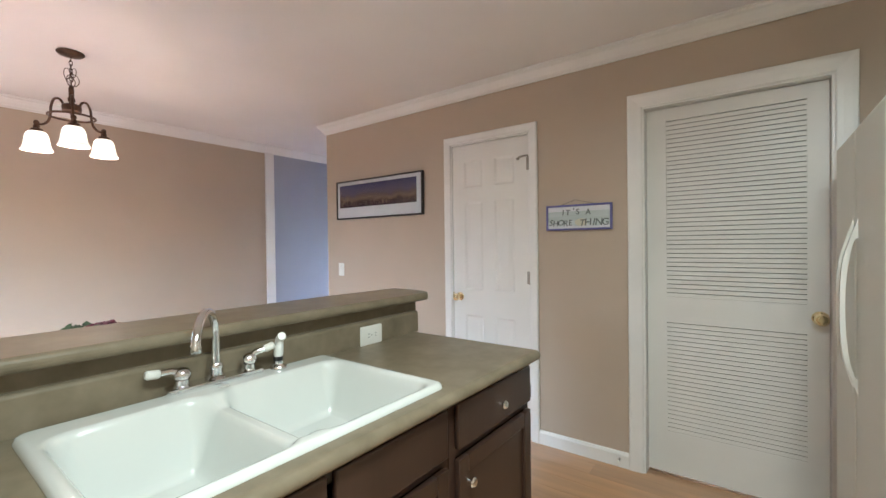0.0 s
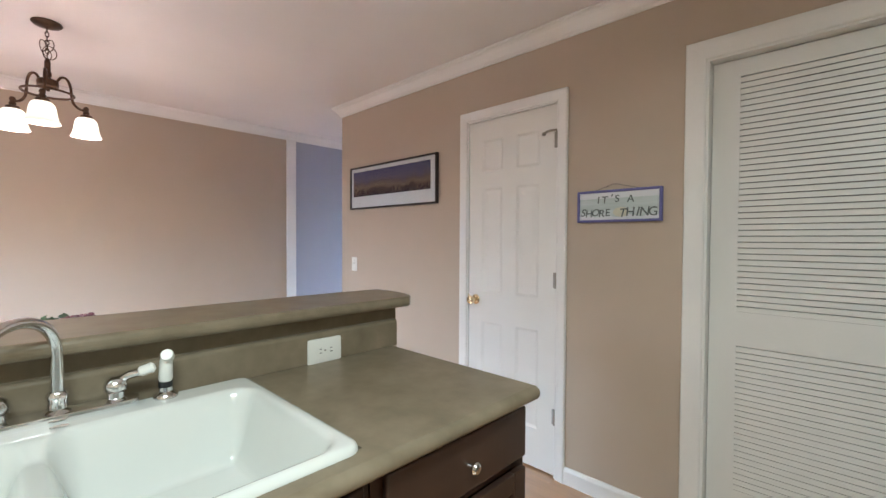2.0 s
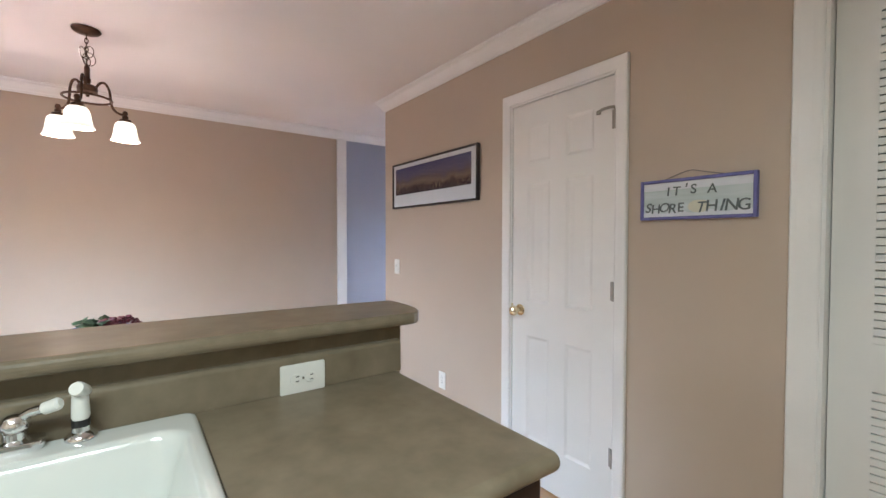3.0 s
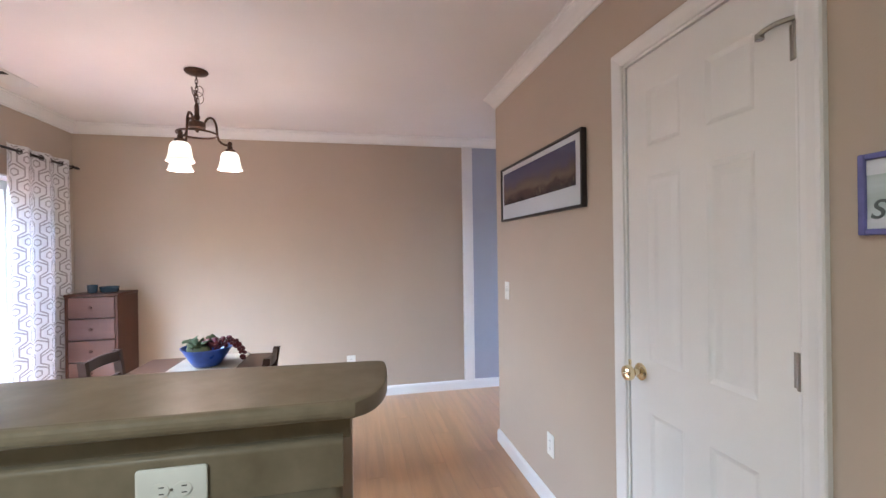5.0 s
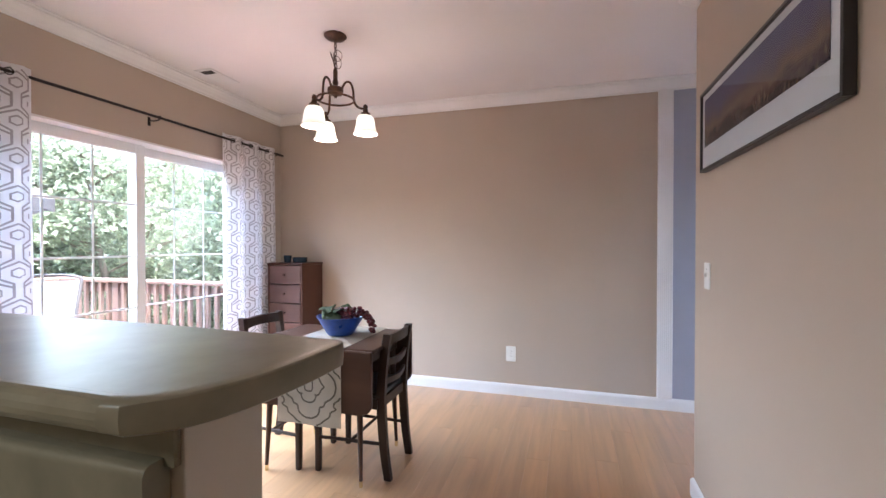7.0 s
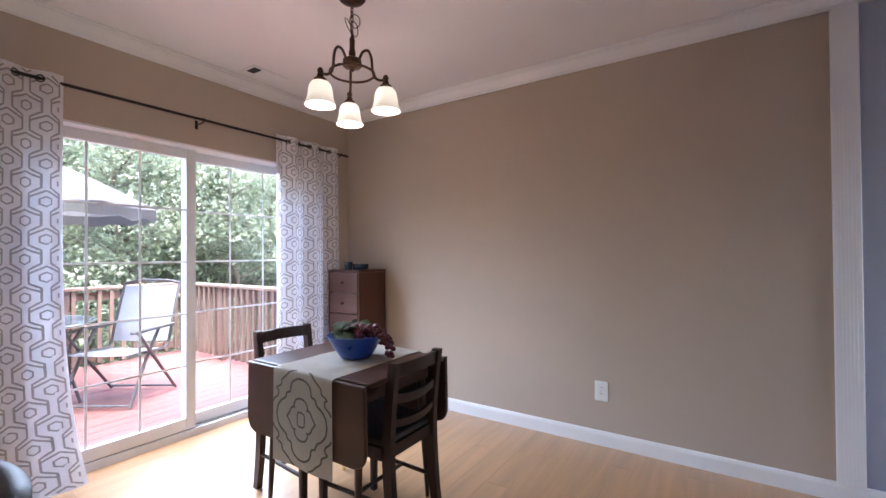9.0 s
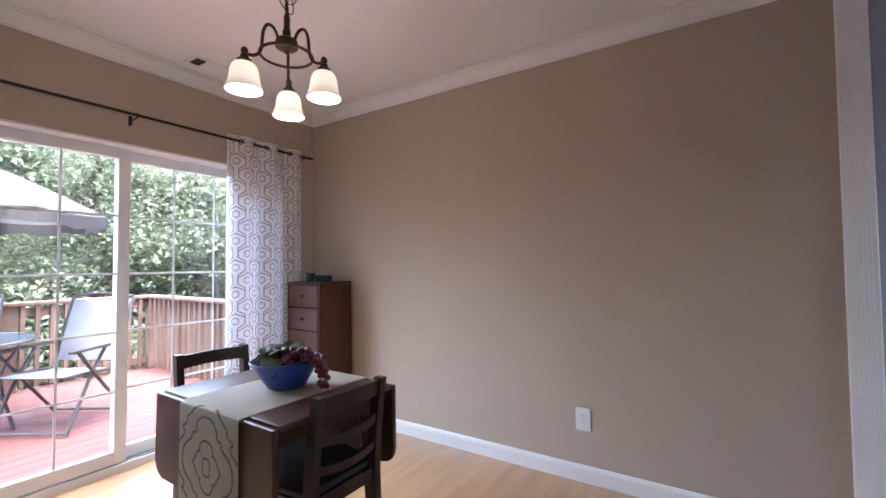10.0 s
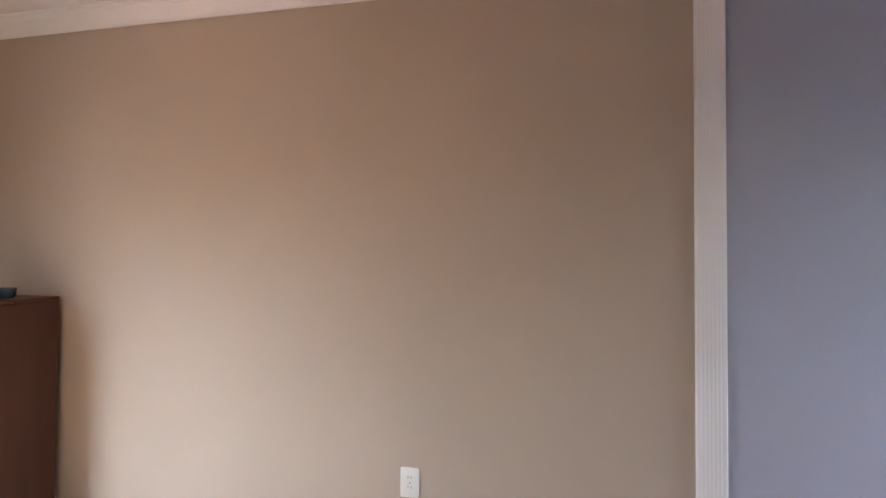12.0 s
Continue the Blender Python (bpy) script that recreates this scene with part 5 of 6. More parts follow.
def runner():
    y0, y1 = 3.415, 3.785
    xf, xb = TX + 0.292, TX - 0.292
    t = thing("table_runner", (TX, (y0 + y1) / 2, TZ), "cream linen table runner with taupe medallion print", "table runner")
    topz = TZ + 0.0025
    front_drop = 0.388
    back_drop = 0.05
    top_len = xf - xb
    r = 0.012

    def place(u, v, lift=0.0):
        """u along the runner from the front hem up, over the top and down behind; v across it."""
        y = (y0 + y1) / 2 + v
        rip = 0.004 * math.sin(v * 23) * max(0, 1 - u / front_drop)
        if u < front_drop:
            return Vector((xf + 0.0025 + rip + lift + 0.004, y, topz - r - (front_drop - u)))
        q = math.pi / 2 * r
        if u < front_drop + q:
            a = (u - front_drop) / r
            return Vector((xf + 0.0065 - r + (r + lift) * math.cos(a) + rip, y, topz - r + (r + lift) * math.sin(a)))
        w = u - front_drop - q
        if w < top_len:
            return Vector((xf + 0.0065 - r - w, y, topz + lift + 0.0006 * math.sin(w * 30)))
        w -= top_len
        return Vector((xb - 0.006 - lift - 0.001, y, topz - 0.004 - w))

    total = front_drop + math.pi / 2 * r + top_len + back_drop
    bm = bmesh.new()
    nu, nv = 110, 16
    hw = (y1 - y0) / 2
    V = [[bm.verts.new(place(total * i / nu, -hw + 2 * hw * j / nv)) for j in range(nv + 1)] for i in range(nu + 1)]
    for i in range(nu):
        for j in range(nv):
            bm.faces.new((V[i][j], V[i + 1][j], V[i + 1][j + 1], V[i][j + 1]))
    bmesh.ops.solidify(bm, geom=bm.faces[:], thickness=0.0014)
    cl = part("cloth", bm, LINEN, t)
    pat = bmesh.new()

    def lay(pts, width, closed=True):
        run_ = []
        P = dense(pts, 0.012, closed) + ([Vector(pts[0])] if closed else [])
        for q in P:
            ok = -hw + 0.004 < q[1] < hw - 0.004 and 0.004 < q[0] < front_drop + 0.02
            if ok:
                run_.append(q)
            if (not ok or q is P[-1]) and len(run_) > 1:
                ribbon(pat, run_, width, lambda u, v: place(u, v, 0.0018), closed=False)
            if not ok:
                run_ = []

    def mirror(quarter):
        """A closed outline from its quarter between the upward and the sideways axis (v across, u up)."""
        q = [Vector((cu + u, v)) for v, u in quarter]
        up = q + [Vector((2 * cu - p.x, p.y)) for p in reversed(q)]
        return up + [Vector((p.x, -p.y)) for p in reversed(up)]

    def curl(quarter):
        return [(p.x, p.y) for p in bezier([(v, u, 0) for v, u in quarter], 5 * len(quarter))]

    cu = 0.205
    lay(mirror(curl([(0.0, 0.030), (0.016, 0.028), (0.023, 0.018), (0.024, 0.0)])), 0.0075)
    # inner flower: round head, a small hook at the shoulder, a pointed side
    inner = curl([(0.0, 0.088), (0.024, 0.083), (0.040, 0.068), (0.045, 0.050), (0.036, 0.044)]) + curl([(0.046, 0.048), (0.062, 0.040), (0.074, 0.020), (0.092, 0.0)])
    lay(mirror(inner), 0.0085)
    outer = curl([(0.0, 0.168), (0.022, 0.166), (0.052, 0.150), (0.064, 0.128), (0.068, 0.108), (0.090, 0.100)]) + curl([(0.094, 0.090), (0.102, 0.076), (0.128, 0.060), (0.150, 0.034), (0.158, 0.0)])
    lay(mirror(outer), 0.0095)
    for sv in (-1, 1):
        for su in (-1, 1):
            corner = curl([(0.185, 0.040), (0.172, 0.062), (0.150, 0.078), (0.146, 0.098), (0.160, 0.108)]) + curl([(0.150, 0.116), (0.128, 0.128), (0.122, 0.150), (0.092, 0.172), (0.070, 0.190), (0.030, 0.205), (0.0, 0.210)])
            lay([(cu + su * u, sv * v) for v, u in corner], 0.0085, closed=False)
    part("printed_medallion", pat, LINEN_P, cl, "taupe medallion print", smooth=0)


runner()


def fruit_bowl():
    c = (-1.022, 3.602)
    z = TZ + 0.0045
    t = thing("fruit_bowl", (*c, z), "cobalt blue flared bowl on the table runner", "bowl")
    bm = bmesh.new()
    prof = [(0.0, 0.0), (0.066, 0.0), (0.074, 0.006), (0.098, 0.042), (0.122, 0.082), (0.138, 0.106), (0.141, 0.109), (0.136, 0.110), (0.118, 0.084), (0.094, 0.045), (0.068, 0.012), (0, 0.010)]
    rings = []
    seg = 48
    for r, h in prof:
        rings.append([bm.verts.new((c[0] + r * math.cos(2 * math.pi * k / seg) * (1 + 0.035 * math.cos(4 * 2 * math.pi * k / seg + 0.6) * min(1, h / 0.08)), c[1] + r * math.sin(2 * math.pi * k / seg) * (1 + 0.035 * math.cos(4 * 2 * math.pi * k / seg + 0.6) * min(1, h / 0.08)), z + h)) for k in range(seg)] if r else [bm.verts.new((*c, z + h))])
    for a, b in zip(rings, rings[1:]):
        for k in range(seg):
            k1 = (k + 1) % seg
            if len(a) == 1:
                bm.faces.new((a[0], b[k], b[k1]))
            elif len(b) == 1:
                bm.faces.new((a[k], a[k1], b[0]))
            else:
                bm.faces.new((a[k], a[k1], b[k1], b[k]))
    part("bowl", bm, COBALT, t)
    rnd = random.Random(5)
    for i, (dx, dy, dz, rx, ry) in enumerate(((0.03, -0.060, 0.104, 20, 30), (-0.05, -0.050, 0.100, -35, 10), (0.050, -0.005, 0.094, 60, 40))):
        p = thing("artificial_pear", (c[0] + dx, c[1] + dy, z + dz - 0.035), "matt green artificial pear in the blue bowl", "fruit", "fruit in the bowl", local=True)
        m = Matrix.Rotation(radians(rx), 4, "X") @ Matrix.Rotation(radians(ry), 4, "Y")
        part("flesh", lathe(bmesh.new(), [(0, -0.036), (0.020, -0.034), (0.036, -0.018), (0.039, 0.0), (0.033, 0.020), (0.022, 0.038), (0.014, 0.050), (0.007, 0.056), (0, 0.057)], (0, 0, 0.03), 20, m), PEAR, p)
        part("stalk", tube(bmesh.new(), [Vector((0, 0, 0.03)) + m @ Vector((0, 0, 0.055)), Vector((0, 0, 0.03)) + m @ Vector((0.004, 0, 0.074))], 0.002, 6), BARK, p)
    g = thing("artificial_grapes", (c[0], c[1] + 0.08, z + 0.12), "dark red artificial grapes trailing over the bowl's rim", "fruit", "fruit in the bowl")
    path = bezier([(c[0] + 0.02, c[1] + 0.0, z + 0.135), (c[0] + 0.01, c[1] + 0.06, z + 0.145), (c[0] - 0.01, c[1] + 0.12, z + 0.140), (c[0] - 0.02, c[1] + 0.165, z + 0.105), (c[0] - 0.03, c[1] + 0.185, z + 0.060), (c[0] - 0.03, c[1] + 0.205, z + 0.028)], 40)
    part("stem", tube(bmesh.new(), path, 0.002, 6), BARK, g)
    for k in range(118):
        if k < 74:
            q = path[int(rnd.random() * (len(path) - 1))]
            o = Vector((rnd.gauss(0, 1), rnd.gauss(0, 1), rnd.gauss(0, 1))).normalized() * rnd.uniform(0.006, 0.026)
        else:
            # the heap that fills the bowl's other half
            q = Vector((c[0] + rnd.uniform(-0.075, 0.065), c[1] + rnd.uniform(-0.005, 0.105), z + 0.108))
            o = Vector((0, 0, rnd.uniform(-0.012, 0.020)))
        pz = max(q.z + o.z, z + 0.013)
        bm = bmesh.new()
        bmesh.ops.create_icosphere(bm, subdivisions=2, radius=rnd.uniform(0.0105, 0.0135), matrix=Matrix.Translation((q.x + o.x, q.y + o.y, pz)))
        part("grape", bm, GRAPE, g)
    lv = thing("artificial_leaves", (c[0], c[1] - 0.03, z + 0.12), "green artificial vine leaves among the fruit", "foliage", "fruit in the bowl")
    for k in range(16):
        a = rnd.uniform(0, 6.28)
        o = Vector((c[0] + rnd.uniform(-0.08, 0.08), c[1] + rnd.uniform(-0.10, 0.02), z + 0.122 + rnd.uniform(0, 0.035)))
        bm = bmesh.new()
        m = Matrix.Translation(o) @ Matrix.Rotation(a, 4, "Z") @ Matrix.Rotation(rnd.uniform(-0.7, 0.7), 4, "X")
        n = 14
        mid = bm.verts.new(m @ Vector((0, 0, 0.006)))
        rim = [bm.verts.new(m @ Vector((0.034 * (1 + 0.22 * math.cos(5 * q)) * math.cos(q), 0.03 * (1 + 0.22 * math.cos(5 * q)) * math.sin(q), -0.006 * math.cos(2 * q)))) for q in (2 * math.pi * i / n for i in range(n))]
        for i in range(n):
            bm.faces.new((mid, rim[i], rim[(i + 1) % n]))
        bmesh.ops.solidify(bm, geom=bm.faces[:], thickness=0.001)
        part("leaf", bm, LEAFY, lv)


fruit_bowl()


# ---- dining chairs ----
def dining_chair(m, top):
    """Faces +y; the back legs run up into the back, which is top metres high."""
    t = thing("dining_chair", (0, 0, 0), "dark brown wooden dining chair with slatted low back", "chair", "chairs at the drop-leaf table", local=True)
    t.matrix_world = m
    part("seat", prism(bmesh.new(), [(-0.165, -0.186), (0.165, -0.186), (0.20, 0.19)] + arc(0.17, 0.19, 0.03, 0, 90, 3) + arc(-0.17, 0.19, 0.03, 90, 180, 3), "z", 0.425, 0.455, bevel=0.010, seg=3), STOOL, t, "black padded seat")
    part("seat_frame", B((-0.150, -0.195, 0.375, 0.150, -0.175, 0.424), (-0.175, 0.175, 0.375, 0.175, 0.195, 0.424), (-0.178, -0.175, 0.375, -0.158, 0.175, 0.424), (0.158, -0.175, 0.375, 0.178, 0.175, 0.424)), CHAIRW, t)
    for s in (-1, 1):
        bm = bmesh.new()
        line = bezier([(s * 0.150, -0.228, 0.0), (s * 0.150, -0.205, 0.16), (s * 0.150, -0.190, 0.38), (s * 0.150, -0.194, 0.52), (s * 0.150, -0.210, 0.67), (s * 0.150, -0.226, top)], 20)
        secs = []
        for i, p in enumerate(line):
            d = 0.019 + 0.004 * math.sin(math.pi * min(1, p.z / 0.8))
            secs.append([bm.verts.new(p + Vector((a * 0.015, b * d, 0))) for a, b in ((-1, -1), (1, -1), (1, 1), (-1, 1))])
        for a, b in zip(secs, secs[1:]):
            for k in range(4):
                bm.faces.new((a[k], a[(k + 1) % 4], b[(k + 1) % 4], b[k]))
        bm.faces.new(secs[0]), bm.faces.new(secs[-1])
        part("back_leg", bm, CHAIRW, t, smooth=30)
        bm = bmesh.new()
        prism(bm, round_rect(s * 0.165 - 0.017, 0.165, s * 0.165 + 0.017, 0.199, 0.004, 2), "z", 0.0, 0.424)
        for v in bm.verts:
            if v.co.z < 0.01:
                v.co.x = s * 0.165 + (v.co.x - s * 0.165) * 0.8
                v.co.y = 0.182 + (v.co.y - 0.182) * 0.8
        part("front_leg", bm, CHAIRW, t)
        part("side_stretcher", tube(bmesh.new(), [(s * 0.150, -0.205, 0.185), (s * 0.165, 0.175, 0.185)], 0.0095, 8), CHAIRW, t)
    part("cross_stretcher", tube(bmesh.new(), [(-0.165, -0.012, 0.185), (0.165, -0.012, 0.185)], 0.009, 8), CHAIRW, t)
    for z0, h, dip, y in ((top - 0.036, 0.056, -0.004, -0.216), (top - 0.150, 0.036, 0.014, -0.203), (top - 0.250, 0.032, 0.014, -0.196)):
        bm = bmesh.new()
        n = 12
        secs = []
        for i in range(n + 1):
            x = -0.146 + 0.292 * i / n
            c = math.cos(math.pi * x / 0.31)
            yy = y - 0.020 * c
            zz = z0 - dip * c
            secs.append([bm.verts.new((x, yy + a * 0.009 + b * h * -0.06, zz + b * h / 2)) for a, b in ((-1, -1), (1, -1), (1, 1), (-1, 1))])
        for a, b in zip(secs, secs[1:]):
            for k in range(4):
                bm.faces.new((a[k], a[(k + 1) % 4], b[(k + 1) % 4], b[k]))
        bm.faces.new(secs[0]), bm.faces.new(secs[-1])
        part("back_slat", bm, CHAIRW, t, smooth=30)
    return t


dining_chair(pose(-1.008, 3.278, 0, 0, 0, -3), 0.808)
dining_chair(pose(-1.022, 3.742, 0, 0, 0, 180), 0.770)


# ---- bar stool on the dining side of the bar ----
def bar_stool():
    x, y = 0.385, 3.742
    t = thing("low_back_chair", (x, y, 0), "dark chair with rounded black padded back under the bar", "chair")
    part("seat", prism(bmesh.new(), round_rect(x - 0.20, y - 0.20, x + 0.20, y + 0.20, 0.06), "z", 0.42, 0.49, bevel=0.025, seg=4), STOOL, t, "black padded seat")
    # a padded back that wraps a little round the sitter, with generous corners
    bm = bmesh.new()
    n, m_ = 20, 12
    sheets = []
    for depth in (0.0, 0.014, 0.040, 0.054):
        pad = 0.010 if depth in (0.0, 0.054) else 0.0
        rows = []
        for i in range(n + 1):
            q = -1 + 2 * i / n
            v = (0.20 - pad) * math.sin(q * math.pi / 2)
            drop = 0.095 * (1 - math.sqrt(max(0.0, 1 - max(0.0, (abs(v) - 0.075) / (0.125 - pad)) ** 2)))
            hi = 0.730 - pad - drop
            lo = 0.47 + pad
            rows.append([bm.verts.new((x - 0.228 + depth + 0.9 * v * v, y + v * (1 - 0.05 * (1 - j / m_)), lo + (hi - lo) * j / m_)) for j in range(m_ + 1)])
        sheets.append(rows)
    for rows in (sheets[0], sheets[-1]):
        for i in range(n):
            for j in range(m_):
                bm.faces.new((rows[i][j], rows[i + 1][j], rows[i + 1][j + 1], rows[i][j + 1]))
    for r0, r1 in zip(sheets, sheets[1:]):
        rim0 = [r0[i][0] for i in range(n)] + [r0[n][j] for j in range(m_)] + [r0[i][m_] for i in range(n, 0, -1)] + [r0[0][j] for j in range(m_, 0, -1)]
        rim1 = [r1[i][0] for i in range(n)] + [r1[n][j] for j in range(m_)] + [r1[i][m_] for i in range(n, 0, -1)] + [r1[0][j] for j in range(m_, 0, -1)]
        for k in range(len(rim0)):
            bm.faces.new((rim0[k], rim0[(k + 1) % len(rim0)], rim1[(k + 1) % len(rim0)], rim1[k]))
    bmesh.ops.delete(bm, geom=[v for v in bm.verts if not v.link_faces], context="VERTS")
    part("backrest", bm, STOOL, t, "black padded backrest with rounded corners")
    for sy in (-1, 1):
        part("back_post", tube(bmesh.new(), [(x - 0.19, y + sy * 0.14, 0.43), (x - 0.20, y + sy * 0.14, 0.56)], 0.013, 10), CHAIRW, t)
        for sx in (-1, 1):
            part("leg", tube(bmesh.new(), [(x + sx * 0.15, y + sy * 0.15, 0.425), (x + sx * 0.20, y + sy * 0.20, 0.0)], [0.019, 0.015], 10), CHAIRW, t)
    for a, b in (((-1, -1), (1, -1)), ((-1, 1), (1, 1)), ((-1, -1), (-1, 1)), ((1, -1), (1, 1))):
        part("foot_rail", tube(bmesh.new(), [(x + a[0] * 0.182, y + a[1] * 0.182, 0.22), (x + b[0] * 0.182, y + b[1] * 0.182, 0.22)], 0.010, 8), CHAIRW, t)


bar_stool()


# ---- outside: deck, rail, furniture, trees ----
DZ = -0.075
DX0, DX1, DY0, DY1 = -2.50, 2.2, -1.08, 1.985
deck = thing("deck", (0, 0.4, DZ - 0.03), "red-stained wooden deck outside the sliding door", "deck", kind="structure")
part("deck_frame", B((DX0 + 0.02, DY0 + 0.02, DZ - 0.24, DX1 - 0.02, DY0 + 0.06, DZ - 0.031), (DX0 + 0.02, DY1 - 0.06, DZ - 0.24, DX1 - 0.02, DY1 - 0.02, DZ - 0.031), (DX0 + 0.02, DY0 + 0.06, DZ - 0.24, DX0 + 0.06, DY1 - 0.06, DZ - 0.031), (DX1 - 0.06, DY0 + 0.06, DZ - 0.24, DX1 - 0.02, DY1 - 0.06, DZ - 0.031)), CEDAR, deck)
for x in (DX0 + 0.1, 0.0, DX1 - 0.1):
    for y in (DY0 + 0.12, DY1 - 0.15):
        part("support_post", B((x - 0.045, y - 0.045, -1.25, x + 0.045, y + 0.045, DZ - 0.031)), CEDAR, deck)
solid("ground", B((-400, -400, -1.35, 400, 1.9, -1.2)), GROUND, "leaf-littered ground below the deck", "ground")
solid("facade", B((WX - 4, SY - 0.26, -1.2, WX - 0.121, SY - 0.205, 3.2), (WX - 0.12, SY - 0.26, -1.2, -1.99, SY - 0.205, 3.2), (-1.99, SY - 0.26, 2.01, -0.02, SY - 0.205, 3.2), (-1.99, SY - 0.26, -1.2, -0.02, SY - 0.205, -0.02), (-0.02, SY - 0.26, -1.2, 5, SY - 0.205, 3.2)), SIDING, "pale siding on the outside of the house", "facade")


def railing():
    t = thing("deck_railing", (DX0 + 0.05, DY0 + 0.05, DZ), "reddish cedar deck railing with square balusters", "railing")
    H = DZ + 0.885
    xs, ys = DX0 + 0.085, DY0 + 0.085
    posts = [(xs, ys), (xs, -0.06), (xs, 1.86), (-1.12, ys), (0.60, ys), (2.1, ys)]
    for x, y in posts:
        w = 0.07 if x == -1.12 else 0.045
        part("post", B((x - w, y - 0.045, DZ, x + w, y + 0.045, H - 0.001), bevel=0.004, seg=1), CEDAR, t)
    part("cap_rail", B((xs - 0.07, ys + 0.07, H, xs + 0.07, DY1 - 0.07, H + 0.036), bevel=0.005, seg=1), CEDAR, t)
    part("cap_rail", B((xs - 0.07, ys - 0.07, H, DX1 - 0.05, ys + 0.069, H + 0.036), bevel=0.005, seg=1), CEDAR, t)
    for z in (H - 0.115, DZ + 0.07):
        part("rail", B((xs - 0.019 + 0.004, ys + 0.046, z, xs + 0.019 + 0.004, DY1 - 0.08, z + 0.088), bevel=0.003, seg=1), CEDAR, t)
        part("rail", B((xs + 0.046, ys - 0.019, z, DX1 - 0.06, ys + 0.019, z + 0.088), bevel=0.003, seg=1), CEDAR, t)
    me = mesh_of("baluster", B((-0.019, -0.019, DZ + 0.045, 0.019, 0.019, H - 0.002), bevel=0.002, seg=1), CEDAR)
    y = ys + 0.13
    while y < DY1 - 0.15:
        if abs(y + 0.06) > 0.06:
            piece("baluster", me, Matrix.Translation((xs + 0.042, y, 0)), t)
        y += 0.118
    x = xs + 0.13
    while x < DX1 - 0.1:
        if abs(x + 1.12) > 0.095 and abs(x - 0.6) > 0.06:
            piece("baluster", me, Matrix.Translation((x, ys + 0.038, 0)), t)
        x += 0.118


railing()


def patio_chair(m):
    """A folding sling chair facing +x, crossed legs."""
    t = thing("patio_chair", (0, 0, 0), "folding patio chair, grey tube frame with pale sling", "chair", "patio chairs", local=True)
    t.matrix_world = m
    W = 0.245
    r = 0.0125

    def sheet(line, w):
        bm = bmesh.new()
        n = 8
        V = [[bm.verts.new((p[0], -w + 2 * w * j / n, p[1] - 0.014 * (1 - (2 * j / n - 1) ** 2) * (0.4 if i in (0, len(line) - 1) else 1))) for j in range(n + 1)] for i, p in enumerate(line)]
        for i in range(len(line) - 1):
            for j in range(n):
                bm.faces.new((V[i][j], V[i + 1][j], V[i + 1][j + 1], V[i][j + 1]))
        bmesh.ops.solidify(bm, geom=bm.faces[:], thickness=0.003)
        return bm
    part("seat_sling", sheet([(0.25, 0.405), (0.12, 0.40), (0.0, 0.385), (-0.12, 0.372), (-0.20, 0.372)], W - 0.012), SLING, t, "pale grey sling seat")
    part("back_sling", sheet([(-0.215, 0.43), (-0.245, 0.53), (-0.285, 0.66), (-0.33, 0.79), (-0.365, 0.895)], W - 0.012), SLING, t, "pale grey sling back")
    for s in (-1, 1):
        y = s * W
        part("back_tube", tube(bmesh.new(), bezier([(0.27, y, 0.40), (0.1, y, 0.395), (-0.12, y, 0.378), (-0.195, y, 0.39), (-0.225, y, 0.45), (-0.29, y, 0.67), (-0.375, y, 0.915)], 24), r, 8), TUBE, t)
        part("leg", tube(bmesh.new(), [(-0.06, y * 1.07, 0.56), (0.08, y * 1.07, 0.36), (0.27, y * 1.07, 0.013)], r, 8), TUBE, t)
        part("leg", tube(bmesh.new(), [(0.20, y * 1.14, 0.56), (0.02, y * 1.14, 0.34), (-0.26, y * 1.14, 0.013)], r, 8), TUBE, t)
        part("armrest", prism(bmesh.new(), round_rect(-0.25, y * 1.1 - 0.024, 0.26, y * 1.1 + 0.024, 0.02), "z", 0.562, 0.580, bevel=0.005), TUBE, t)
    part("foot_bar", tube(bmesh.new(), [(0.262, -W * 1.07, 0.03), (0.262, W * 1.07, 0.03)], 0.010, 8), TUBE, t)
    part("foot_bar", tube(bmesh.new(), [(-0.252, -W * 1.14, 0.03), (-0.252, W * 1.14, 0.03)], 0.010, 8), TUBE, t)
    part("top_bar", tube(bmesh.new(), bezier([(-0.375, -W, 0.915), (-0.385, -W * 0.6, 0.935), (-0.388, 0, 0.94), (-0.385, W * 0.6, 0.935), (-0.375, W, 0.915)], 12), r, 8), TUBE, t)
    return t


pc = patio_chair(pose(-1.15, 0.55, DZ, 0, 0, 34) @ Matrix.Scale(1.1, 4))
copy_thing(pc, pose(-0.62, -0.62, DZ, 0, 0, 60))


